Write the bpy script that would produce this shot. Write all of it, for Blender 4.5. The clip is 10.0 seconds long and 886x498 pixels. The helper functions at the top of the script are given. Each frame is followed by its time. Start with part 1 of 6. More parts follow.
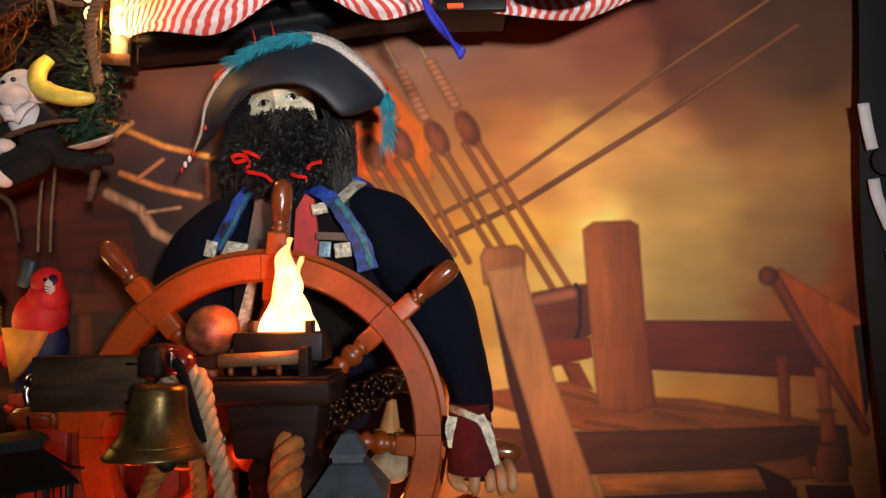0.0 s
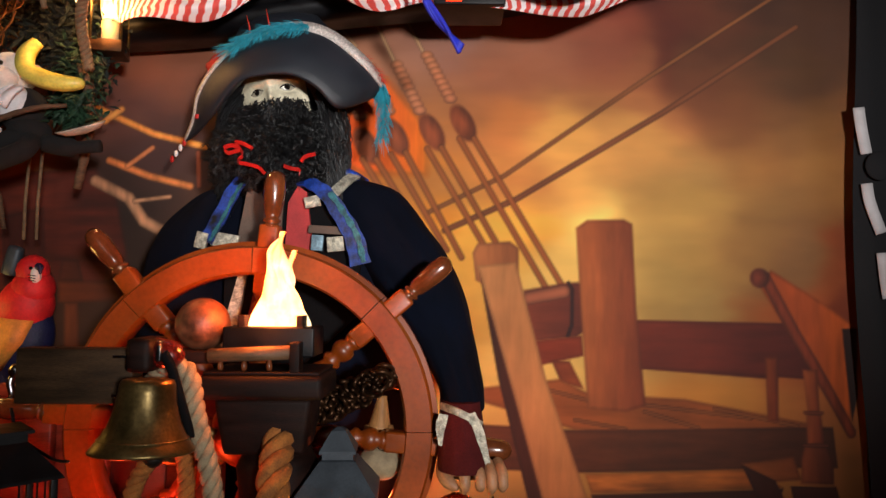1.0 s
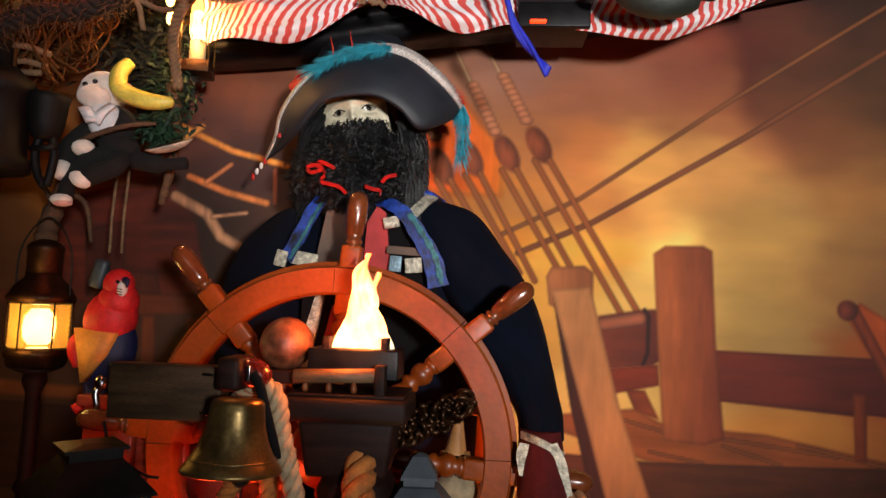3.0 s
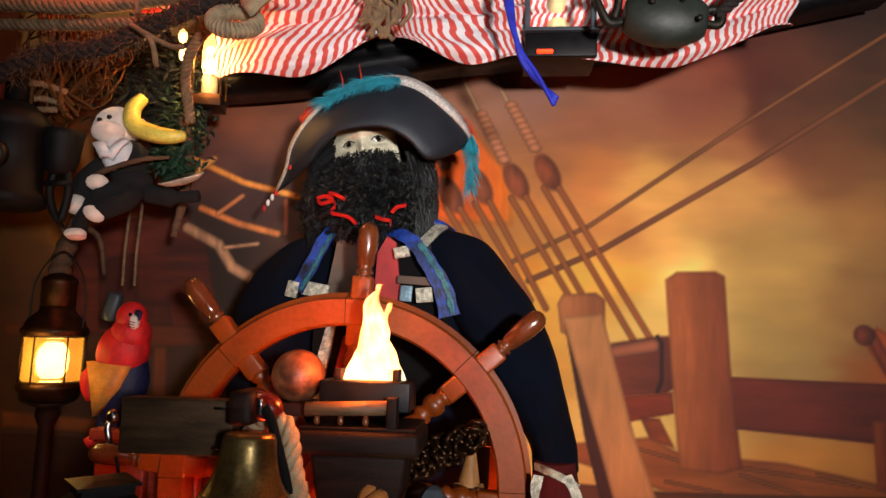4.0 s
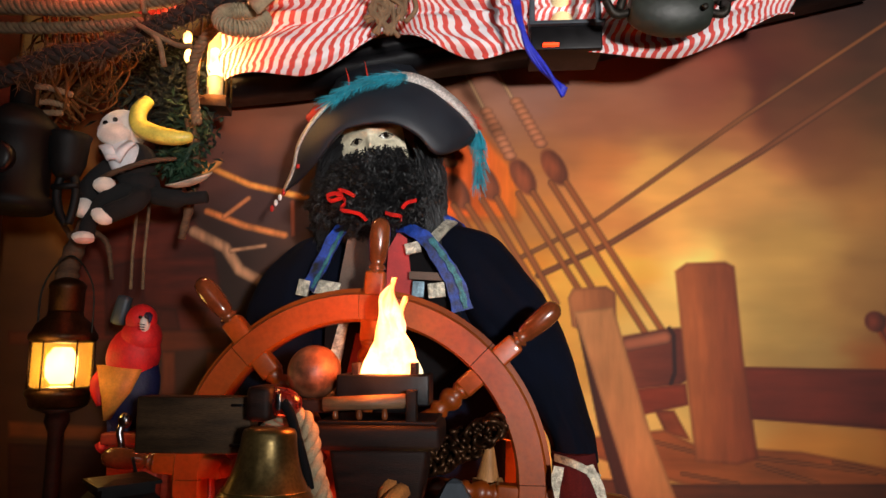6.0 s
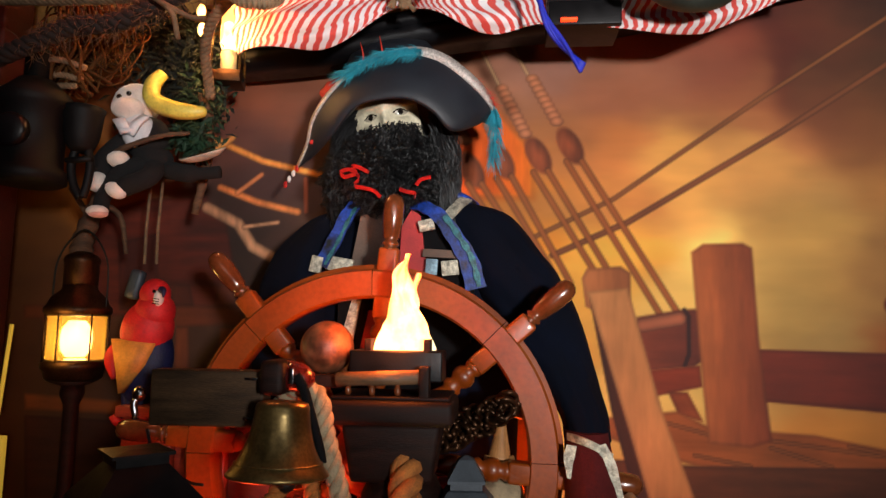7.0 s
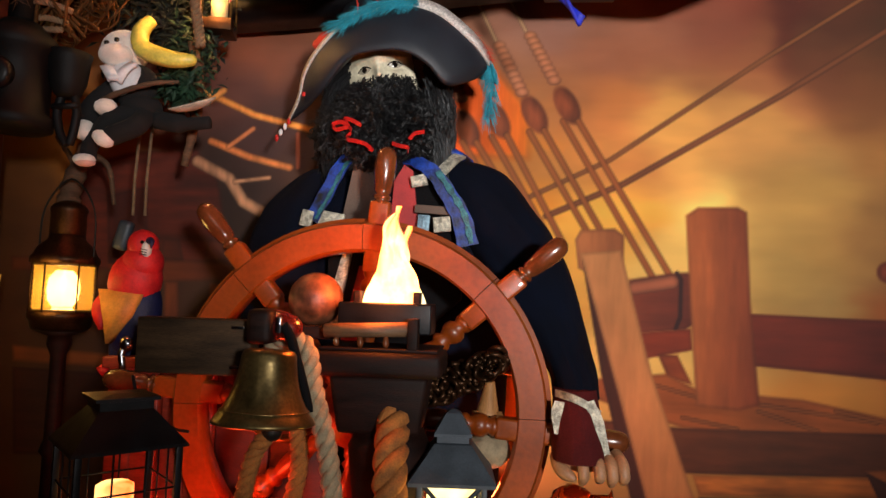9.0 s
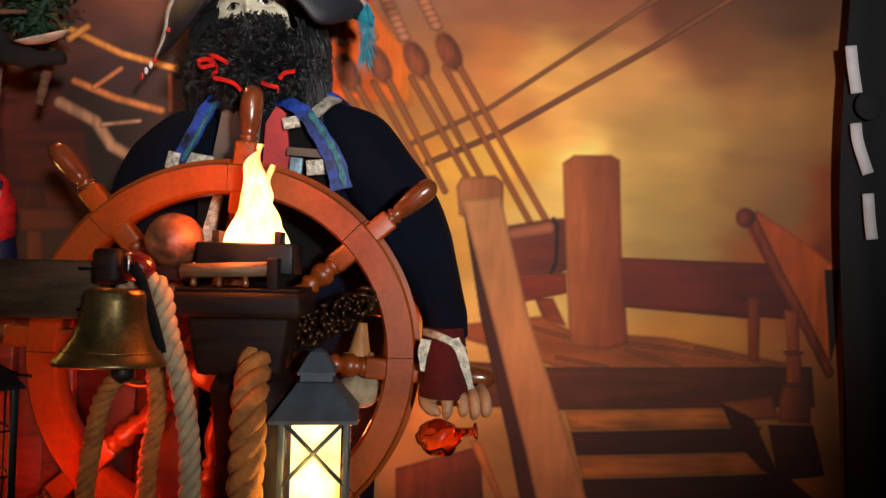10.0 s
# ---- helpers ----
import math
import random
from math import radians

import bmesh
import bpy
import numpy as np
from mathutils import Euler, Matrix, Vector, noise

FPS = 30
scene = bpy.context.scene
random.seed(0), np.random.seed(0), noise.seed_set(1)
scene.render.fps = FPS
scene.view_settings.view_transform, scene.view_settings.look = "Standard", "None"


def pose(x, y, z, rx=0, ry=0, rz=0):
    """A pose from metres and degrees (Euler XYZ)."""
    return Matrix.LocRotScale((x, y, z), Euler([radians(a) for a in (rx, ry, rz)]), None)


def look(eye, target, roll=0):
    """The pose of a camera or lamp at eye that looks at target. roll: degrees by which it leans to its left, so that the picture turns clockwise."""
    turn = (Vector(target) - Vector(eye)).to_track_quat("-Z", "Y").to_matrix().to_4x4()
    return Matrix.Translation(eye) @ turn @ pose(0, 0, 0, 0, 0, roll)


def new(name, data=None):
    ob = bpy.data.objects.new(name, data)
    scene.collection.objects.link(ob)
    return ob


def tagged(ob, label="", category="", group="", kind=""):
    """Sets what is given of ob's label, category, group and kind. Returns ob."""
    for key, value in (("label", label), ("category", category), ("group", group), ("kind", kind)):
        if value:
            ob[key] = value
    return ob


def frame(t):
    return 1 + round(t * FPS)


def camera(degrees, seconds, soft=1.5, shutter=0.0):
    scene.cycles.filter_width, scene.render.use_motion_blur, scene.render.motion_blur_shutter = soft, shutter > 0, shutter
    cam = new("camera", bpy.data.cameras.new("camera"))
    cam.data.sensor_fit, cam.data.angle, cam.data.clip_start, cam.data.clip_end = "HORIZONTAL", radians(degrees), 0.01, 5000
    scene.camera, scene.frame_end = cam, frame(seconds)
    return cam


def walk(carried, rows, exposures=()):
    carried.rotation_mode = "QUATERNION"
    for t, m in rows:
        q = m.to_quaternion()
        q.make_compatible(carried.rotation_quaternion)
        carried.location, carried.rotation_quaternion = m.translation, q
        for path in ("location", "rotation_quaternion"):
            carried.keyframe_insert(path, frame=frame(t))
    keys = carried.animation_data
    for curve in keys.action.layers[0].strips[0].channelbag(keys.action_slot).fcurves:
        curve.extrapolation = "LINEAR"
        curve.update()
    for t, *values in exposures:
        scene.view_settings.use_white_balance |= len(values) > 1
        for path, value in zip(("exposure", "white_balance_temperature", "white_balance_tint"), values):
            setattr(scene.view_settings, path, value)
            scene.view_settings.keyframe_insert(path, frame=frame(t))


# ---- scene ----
cam = camera(68.0, 10.0)
PATH = [  # seconds, eye, target, roll
    (0, (0.0000, 0.0000, 1.4500), (-0.0426, 1.9930, 1.6182), -0.70),
    (0.5, (-0.0091, 0.0000, 1.4472), (-0.0227, 1.9930, 1.6137), 0.20),
    (1, (-0.0098, 0.0090, 1.4593), (-0.0170, 2.0040, 1.6015), 0.40),
    (1.5, (-0.0416, 0.0060, 1.4661), (-0.0407, 2.0000, 1.6141), 0.80),
    (2, (-0.0678, 0.0270, 1.4568), (-0.1252, 2.0210, 1.5983), 1.60),
    (2.5, (-0.0816, 0.0220, 1.4651), (-0.1837, 2.0140, 1.6149), 2.20),
    (4, (-0.0831, 0.0160, 1.4862), (-0.2426, 1.9940, 1.7374), 1.50),
    (4.5, (-0.0962, 0.0210, 1.4805), (-0.2543, 1.9970, 1.7478), 1.20),
    (5, (-0.0963, 0.0170, 1.4775), (-0.2397, 1.9910, 1.7714), 0.20),
    (5.5, (-0.1057, 0.0200, 1.4628), (-0.2380, 1.9940, 1.7603), -0.10),
    (7, (-0.1211, 0.0320, 1.4462), (-0.2950, 2.0100, 1.6828), 0.80),
    (7.5, (-0.1194, 0.0410, 1.4351), (-0.2919, 2.0220, 1.6497), 1.30),
    (8, (-0.1163, 0.0380, 1.4400), (-0.2960, 2.0190, 1.6448), 1.60),
    (8.5, (-0.1174, 0.0400, 1.4361), (-0.3001, 2.0210, 1.6419), 1.70),
    (9, (-0.1149, 0.0480, 1.4180), (-0.2749, 2.0360, 1.5732), 1.90),
    (9.5, (-0.0643, 0.0480, 1.4017), (-0.1085, 2.0440, 1.5099), 1.70),
    (10, (-0.0238, 0.0520, 1.3826), (0.0457, 2.0500, 1.4378), 1.30),
]
walk(cam, [(t, look(e, g, r)) for t, e, g, r in PATH])

# ---- light, world ----
world = bpy.data.worlds.new("world")
scene.world = world
world.use_nodes = True
world.node_tree.nodes["Background"].inputs[0].default_value = (0.9, 0.75, 0.6, 1)
world.node_tree.nodes["Background"].inputs[1].default_value = 0.02


def lamp(name, kind, where, power, colour, size=0.03, target=None, spot=60, blend=0.5):
    data = bpy.data.lights.new(name, kind)
    data.energy, data.color = power, colour
    if kind == "AREA":
        data.size = size
    else:
        data.shadow_soft_size = size
    if kind == "SPOT":
        data.spot_size, data.spot_blend = radians(spot), blend
    ob = new(name, data)
    ob.matrix_world = look(where, target) if target else pose(*where)
    return ob


lamp("stage_light", "SPOT", (0.85, -1.4, 1.6), 310, (1.0, 0.95, 0.92), 0.12, (0.04, 1.42, 1.92), 51, 1.0)
lamp("toy_spot", "SPOT", (-0.35, -0.4, 1.6), 11, (1.0, 0.95, 0.9), 0.05, (-0.8, 1.2, 1.82), 17, 0.7)
lamp("figure_spot", "SPOT", (-0.05, -0.4, 1.95), 26, (0.9, 0.96, 1.0), 0.06, (-0.3, 1.25, 1.86), 26, 0.9)
lamp("room_light", "AREA", (-0.5, -0.9, 2.33), 1.3, (1.0, 0.9, 0.78), 0.7, (-0.3, 1.3, 1.5))
lamp("flame_glow", "POINT", (-0.275, 0.975, 1.46), 3.0, (1.0, 0.2, 0.03), 0.03)
lamp("brass_lamp_glow", "POINT", (-0.9, 1.1, 1.415), 0.5, (1.0, 0.55, 0.12), 0.03)
lamp("gold_lantern_glow", "POINT", (-0.655, 1.17, 2.0), 2.0, (1.0, 0.5, 0.16), 0.03)
lamp("small_lantern_glow", "POINT", (-0.171, 0.965, 1.09), 0.7, (1.0, 0.6, 0.12), 0.03)
lamp("red_glow", "POINT", (-0.5, 1.0, 1.1), 1.7, (1.0, 0.06, 0.015), 0.03)
lamp("red_glow_behind", "POINT", (-0.1, 1.19, 1.1), 1.5, (1.0, 0.11, 0.025), 0.02)
lamp("red_rope_light", "POINT", (-0.75, 0.95, 2.14), 1.6, (1.0, 0.16, 0.07), 0.03)


# ---- materials ----
def lin(c):
    return tuple(((v / 255) / 12.92 if v < 10.3 else (((v / 255) + 0.055) / 1.055) ** 2.4) for v in c[:3]) + (1,)


def mat(name, colour, rough=0.6, metal=0.0, vary=0.35, scale=30.0, bump=0.2, fine=220.0, stretch=(1, 1, 1), dark=0.5, sheen=0.0, coat=0.0, spec=0.5):
    """A surface with stains at one scale, grain at another and a fine relief."""
    m = bpy.data.materials.new(name)
    m.use_nodes = True
    n, l = m.node_tree.nodes, m.node_tree.links
    b = n["Principled BSDF"]
    tc, mp = n.new("ShaderNodeTexCoord"), n.new("ShaderNodeMapping")
    mp.inputs["Scale"].default_value = stretch
    l.new(tc.outputs["Object"], mp.inputs["Vector"])
    big, small = n.new("ShaderNodeTexNoise"), n.new("ShaderNodeTexNoise")
    big.inputs["Scale"].default_value, big.inputs["Detail"].default_value = scale, 6
    small.inputs["Scale"].default_value, small.inputs["Detail"].default_value = fine, 4
    for t in (big, small):
        l.new(mp.outputs[0], t.inputs["Vector"])
    ramp = n.new("ShaderNodeValToRGB")
    c = lin(colour)
    ramp.color_ramp.elements[0].position, ramp.color_ramp.elements[1].position = 0.32, 0.7
    ramp.color_ramp.elements[0].color = tuple(v * (1 - vary * dark * 1.4) for v in c[:3]) + (1,)
    ramp.color_ramp.elements[1].color = tuple(min(1, v * (1 + vary * 0.6)) for v in c[:3]) + (1,)
    l.new(big.outputs["Fac"], ramp.inputs[0])
    mix = n.new("ShaderNodeMixRGB")
    mix.blend_type = "MULTIPLY"
    mix.inputs[0].default_value = vary
    grey = n.new("ShaderNodeValToRGB")
    grey.color_ramp.elements[0].position, grey.color_ramp.elements[1].position = 0.3, 0.62
    grey.color_ramp.elements[0].color = (0.45, 0.45, 0.45, 1)
    l.new(small.outputs["Fac"], grey.inputs[0])
    l.new(ramp.outputs[0], mix.inputs[1])
    l.new(grey.outputs[0], mix.inputs[2])
    l.new(mix.outputs[0], b.inputs["Base Color"])
    rr = n.new("ShaderNodeMapRange")
    rr.inputs["To Min"].default_value, rr.inputs["To Max"].default_value = max(0.02, rough - 0.12), min(1, rough + 0.15)
    l.new(big.outputs["Fac"], rr.inputs["Value"])
    l.new(rr.outputs[0], b.inputs["Roughness"])
    bp = n.new("ShaderNodeBump")
    bp.inputs["Strength"].default_value, bp.inputs["Distance"].default_value = bump, 0.002
    l.new(small.outputs["Fac"], bp.inputs["Height"])
    l.new(bp.outputs[0], b.inputs["Normal"])
    b.inputs["Metallic"].default_value = metal
    b.inputs["Sheen Weight"].default_value = sheen
    b.inputs["Coat Weight"].default_value = coat
    b.inputs["Specular IOR Level"].default_value = spec
    return m


def glow(name, colour, strength, low=None, scale=30.0):
    """A surface that gives off light, uneven like a flame or a candle behind glass."""
    m = bpy.data.materials.new(name)
    m.use_nodes = True
    n, l = m.node_tree.nodes, m.node_tree.links
    b = n["Principled BSDF"]
    tc, t, r = n.new("ShaderNodeTexCoord"), n.new("ShaderNodeTexNoise"), n.new("ShaderNodeValToRGB")
    t.inputs["Scale"].default_value, t.inputs["Detail"].default_value = scale, 4
    l.new(tc.outputs["Object"], t.inputs["Vector"])
    r.color_ramp.elements[0].position, r.color_ramp.elements[1].position = 0.36, 0.6
    r.color_ramp.elements[0].color, r.color_ramp.elements[1].color = lin(low or colour), lin(colour)
    l.new(t.outputs["Fac"], r.inputs[0])
    l.new(r.outputs[0], b.inputs["Emission Color"])
    b.inputs["Base Color"].default_value = lin(colour)
    b.inputs["Emission Strength"].default_value = strength
    return m


def glass(name, colour, rough=0.05):
    m = bpy.data.materials.new(name)
    m.use_nodes = True
    b = m.node_tree.nodes["Principled BSDF"]
    b.inputs["Base Color"].default_value = lin(colour)
    b.inputs["Transmission Weight"].default_value = 1
    b.inputs["Roughness"].default_value = rough
    b.inputs["IOR"].default_value = 1.3
    return m


def printed(name, attribute, rough=0.8, weave=900.0):
    """Cloth whose dyed colour is stored on its weave."""
    m = bpy.data.materials.new(name)
    m.use_nodes = True
    n, l = m.node_tree.nodes, m.node_tree.links
    b, a = n["Principled BSDF"], n.new("ShaderNodeAttribute")
    a.attribute_name = attribute
    tc, t, u = n.new("ShaderNodeTexCoord"), n.new("ShaderNodeTexNoise"), n.new("ShaderNodeTexNoise")
    t.inputs["Scale"].default_value, u.inputs["Scale"].default_value = weave, 6.0
    mix, r = n.new("ShaderNodeMixRGB"), n.new("ShaderNodeValToRGB")
    mix.blend_type, mix.inputs[0].default_value = "MULTIPLY", 0.18
    for q in (t, u):
        l.new(tc.outputs["Object"], q.inputs["Vector"])
    l.new(u.outputs["Fac"], r.inputs[0])
    r.color_ramp.elements[0].position, r.color_ramp.elements[1].position = 0.3, 0.6
    l.new(a.outputs["Color"], mix.inputs[1])
    l.new(r.outputs[0], mix.inputs[2])
    l.new(mix.outputs[0], b.inputs["Base Color"])
    bp = n.new("ShaderNodeBump")
    bp.inputs["Strength"].default_value, bp.inputs["Distance"].default_value = 0.15, 0.001
    l.new(t.outputs["Fac"], bp.inputs["Height"])
    l.new(bp.outputs[0], b.inputs["Normal"])
    b.inputs["Roughness"].default_value = rough
    return m


WOOD_WHEEL = mat("varnished_wood", (150, 66, 12), 0.4, 0, 0.4, 7, 0.1, 120, (1, 1, 1), 0.7, coat=0.3)
WOOD_HANDLE = mat("turned_wood", (112, 58, 30), 0.2, 0, 0.4, 30, 0.08, 160, (1, 1, 1), 0.6, coat=0.6)
WOOD_DARK = mat("dark_wood", (34, 16, 11), 0.6, 0, 0.6, 12, 0.3, 140, (1, 1, 6), 0.7, spec=0.18)
WOOD_BOARD = mat("dull_olive_wood", (64, 46, 28), 0.6, 0, 0.7, 10, 0.35, 120, (1, 1, 6), 0.7, spec=0.25)
WOOD_GREY = mat("weathered_wood", (112, 82, 56), 0.55, 0, 0.6, 18, 0.4, 160, (1, 1, 7), 0.7)
WOOD_BALL = mat("worn_ball_wood", (118, 70, 46), 0.45, 0, 0.9, 40, 0.5, 90)
WOOD_PALE = mat("pale_wood", (170, 120, 70), 0.5, 0, 0.4, 20, 0.2, 160, (6, 1, 1))
BRASS = mat("tarnished_brass", (112, 94, 56), 0.32, 0.8, 0.6, 22, 0.12, 200)
BRASS_DARK = mat("dark_brass", (72, 48, 30), 0.42, 0.85, 0.6, 30, 0.2, 200)
BLACK_MATTE = mat("matte_black_iron", (12, 11, 12), 0.6, 0.0, 0.5, 30, 0.2, 200, spec=0.2)
BLACK_METAL = mat("black_painted_metal", (14, 13, 16), 0.42, 0.1, 0.5, 30, 0.15, 300, spec=0.3)
GREY_METAL = mat("grey_painted_metal", (66, 74, 82), 0.5, 0.3, 0.3, 30, 0.15, 300)
IRON = mat("rusty_dark_iron", (44, 40, 34), 0.5, 0.6, 0.6, 40, 0.5, 160)
STEEL = mat("bright_steel", (170, 170, 175), 0.2, 1.0, 0.3, 60, 0.1, 300)
BLOCK_PAINT = mat("dull_black_paint", (40, 46, 40), 0.5, 0, 0.5, 24, 0.25, 120)
ROPE = mat("hemp_rope", (132, 104, 76), 0.85, 0, 0.5, 60, 0.9, 500, (1, 1, 1))
ROPE_WHITE = mat("cotton_rope", (160, 142, 112), 0.8, 0, 0.4, 60, 0.8, 500)
ROPE_TAR = mat("tarred_rope", (34, 23, 19), 0.8, 0, 0.5, 60, 0.9, 400)
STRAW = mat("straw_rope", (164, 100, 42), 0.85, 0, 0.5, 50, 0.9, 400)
# darker straw for the tangled ropes: their shadow is put into the colour
STRAW_SHADED = mat("shaded_straw_rope", (92, 58, 30), 0.9, 0, 0.6, 40, 0.8, 400, spec=0.1)
BARK = mat("driftwood_bark", (96, 66, 44), 0.8, 0, 0.6, 20, 0.8, 120, (1, 1, 4))
COAT = mat("navy_wool", (6, 12, 27), 0.9, 0, 0.5, 9, 0.6, 500, spec=0.12)
LINING = mat("black_cloth", (12, 11, 13), 0.85, 0, 0.4, 20, 0.4, 500, spec=0.15)
HAT_FELT = mat("black_felt", (26, 30, 38), 0.5, 0, 0.3, 16, 0.3, 700)
SKIN = mat("pale_painted_rubber", (214, 204, 176), 0.5, 0, 0.35, 40, 0.25, 200)
PALE_BLUE = mat("pale_blue_brocade", (128, 160, 176), 0.4, 0.3, 0.6, 90, 0.6, 300)
SCLERA = mat("dull_eye_white", (150, 142, 124), 0.3, 0, 0.2)
EYE = mat("dark_glass_eye", (24, 20, 18), 0.1, 0, 0.1)
HAIR = mat("black_wig_hair", (9, 9, 11), 0.45, 0, 0.4, 60, 0.3, 600, spec=0.45)
SCARF = mat("blue_patterned_satin", (24, 62, 156), 0.5, 0, 0.8, 45, 0.4, 260, dark=0.9)
SCARF_EDGE = mat("teal_brocade", (44, 110, 120), 0.45, 0.2, 0.8, 90, 0.5, 300)
VEST = mat("brown_grey_shirt", (104, 84, 72), 0.75, 0, 0.4, 20, 0.4, 500)
RED_CLOTH = mat("faded_red_cloth", (176, 52, 52), 0.7, 0, 0.4, 20, 0.4, 500)
SILVER_CLOTH = mat("silver_brocade", (206, 200, 180), 0.35, 0.45, 0.8, 120, 1.0, 420)
RIBBON = mat("red_satin_ribbon", (186, 34, 30), 0.35, 0, 0.3, 30, 0.2, 300)
CUFF_RED = mat("maroon_velvet", (78, 22, 22), 0.9, 0, 0.4, 20, 0.5, 400, spec=0.15)
FEATHER_BLUE = mat("turquoise_feather", (40, 156, 178), 0.6, 0, 0.4, 60, 0.3, 300)
FEATHER_RED = mat("red_feather", (190, 44, 24), 0.6, 0, 0.4, 60, 0.3, 300)
TINSEL = mat("silver_sequin_trim", (214, 204, 196), 0.35, 0.4, 0.5, 260, 1.0, 500)
CORD_BLUE = mat("royal_blue_cord", (30, 44, 190), 0.5, 0, 0.4, 60, 0.4, 400)
PARROT_RED = mat("red_feather_paint", (206, 26, 30), 0.6, 0, 0.3, 40, 0.5, 260)
PARROT_BLUE = mat("dark_blue_feather_paint", (22, 22, 66), 0.6, 0, 0.4, 40, 0.5, 260)
PARROT_GOLD = mat("orange_feather_paint", (226, 150, 64), 0.6, 0, 0.3, 40, 0.5, 260)
PARROT_FACE = mat("white_cheek_paint", (220, 214, 206), 0.6, 0, 0.2)
PLUSH_WHITE = mat("cream_plush", (238, 222, 210), 0.95, 0, 0.25, 60, 0.9, 500, sheen=0.5)
PLUSH_PINK = mat("pink_plush", (222, 168, 156), 0.95, 0, 0.25, 60, 0.9, 500, sheen=0.5)
PLUSH_BLACK = mat("black_plush", (14, 11, 12), 0.95, 0, 0.3, 60, 0.9, 500)
SHIRT_WHITE = mat("white_satin_shirt", (226, 222, 224), 0.6, 0, 0.2, 40, 0.3, 400)
PEARL = mat("pale_pearl_shell", (196, 184, 168), 0.3, 0, 0.5, 40, 0.3, 200, coat=0.3)
BANANA = mat("plastic_banana_skin", (226, 206, 90), 0.4, 0, 0.4, 26, 0.15, 200)
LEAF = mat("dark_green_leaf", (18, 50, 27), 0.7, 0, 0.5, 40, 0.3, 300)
# leaf green darkened for the rear clumps, shade put into the colour
LEAF_SHADED = mat("shaded_green_leaf", (8, 20, 12), 0.8, 0, 0.5, 40, 0.3, 300)
CANDLE = mat("ivory_wax", (232, 206, 150), 0.5, 0, 0.15)
PLASTER = mat("olive_brown_plaster", (150, 118, 58), 0.8, 0, 0.4, 6, 0.3, 120)
BLACK_WALL = mat("black_drape", (16, 16, 20), 0.85, 0, 0.4, 5, 0.4, 300)
FLOOR_WOOD = mat("worn_floor_boards", (90, 60, 38), 0.5, 0, 0.5, 6, 0.3, 90, (1, 6, 1))
FLAG_WHITE = mat("white_flag_print", (210, 206, 208), 0.8, 0, 0.2, 20, 0.3, 600)
# board colour with the red light of the low corner put in
RED_LIT_BOARD = mat("red_lit_board", (176, 60, 40), 0.5, 0, 0.5, 16, 0.3, 120, (1, 1, 4))
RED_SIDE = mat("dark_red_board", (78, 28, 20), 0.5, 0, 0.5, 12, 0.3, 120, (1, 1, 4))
RED_GLOSS = mat("glossy_red_paint", (84, 20, 15), 0.25, 0, 0.5, 30, 0.1, 160, coat=0.4)
FINGER = mat("tan_painted_rubber", (176, 128, 92), 0.5, 0, 0.4, 30, 0.2, 250)
CRYSTAL = glass("cut_glass", (240, 226, 214), 0.05)
CLEAR = glass("clear_pane", (250, 250, 250), 0.02)
# clear glass with its orange-red light put into the tint
RED_GLASS = glass("red_lit_glass", (255, 120, 60), 0.08)
AMBER = glass("amber_ribbed_glass", (255, 214, 130), 0.2)
ab = AMBER.node_tree.nodes["Principled BSDF"].inputs
ab["Transmission Weight"].default_value, ab["Emission Strength"].default_value, ab["Emission Color"].default_value = 0.75, 0.3, lin((255, 164, 44))
GLOW_PANE = glow("lit_warm_glass", (255, 216, 140), 1.1, (255, 180, 90), 12)
FLAME = glow("silk_flame", (255, 232, 180), 1.25, (250, 104, 26), 30)
fn, fl = FLAME.node_tree.nodes, FLAME.node_tree.links  # whiter at the foot, red at the tips
f_tc, f_sep, f_map, f_mix = fn.new("ShaderNodeTexCoord"), fn.new("ShaderNodeSeparateXYZ"), fn.new("ShaderNodeMapRange"), fn.new("ShaderNodeMath")
f_map.inputs["From Min"].default_value, f_map.inputs["From Max"].default_value = 1.41, 1.56
f_map.inputs["To Min"].default_value, f_map.inputs["To Max"].default_value = 0.24, -0.26
f_mix.operation = "ADD"
f_noise = next(q for q in fn if q.bl_idname == "ShaderNodeTexNoise")
f_ramp = next(q for q in fn if q.bl_idname == "ShaderNodeValToRGB")
fl.new(f_tc.outputs["Object"], f_sep.inputs[0]), fl.new(f_sep.outputs[2], f_map.inputs["Value"])
fl.new(f_map.outputs[0], f_mix.inputs[0]), fl.new(f_noise.outputs["Fac"], f_mix.inputs[1]), fl.new(f_mix.outputs[0], f_ramp.inputs[0])
f_top = f_ramp.color_ramp.elements.new(0.2)
f_top.color = lin((214, 40, 6))
f_ramp.color_ramp.elements[1].position, f_ramp.color_ramp.elements[2].position = 0.42, 0.68
BULB_YELLOW = glow("yellow_bulb", (255, 234, 176), 6.0, (255, 224, 150))
BULB_WARM = glow("warm_bulb", (255, 226, 150), 4.0, (255, 180, 80))
CANDLE_GLOW = glow("lit_candle", (255, 232, 168), 2.0, (255, 196, 84), 16)
BULB_RED = glow("red_bulb", (255, 60, 20), 2.5)
CANDLE_RED = glow("orange_candle", (255, 190, 110), 2.6, (255, 96, 30), 20)
STRIP_LIGHT = glow("pale_yellow_strip", (230, 190, 70), 0.35)


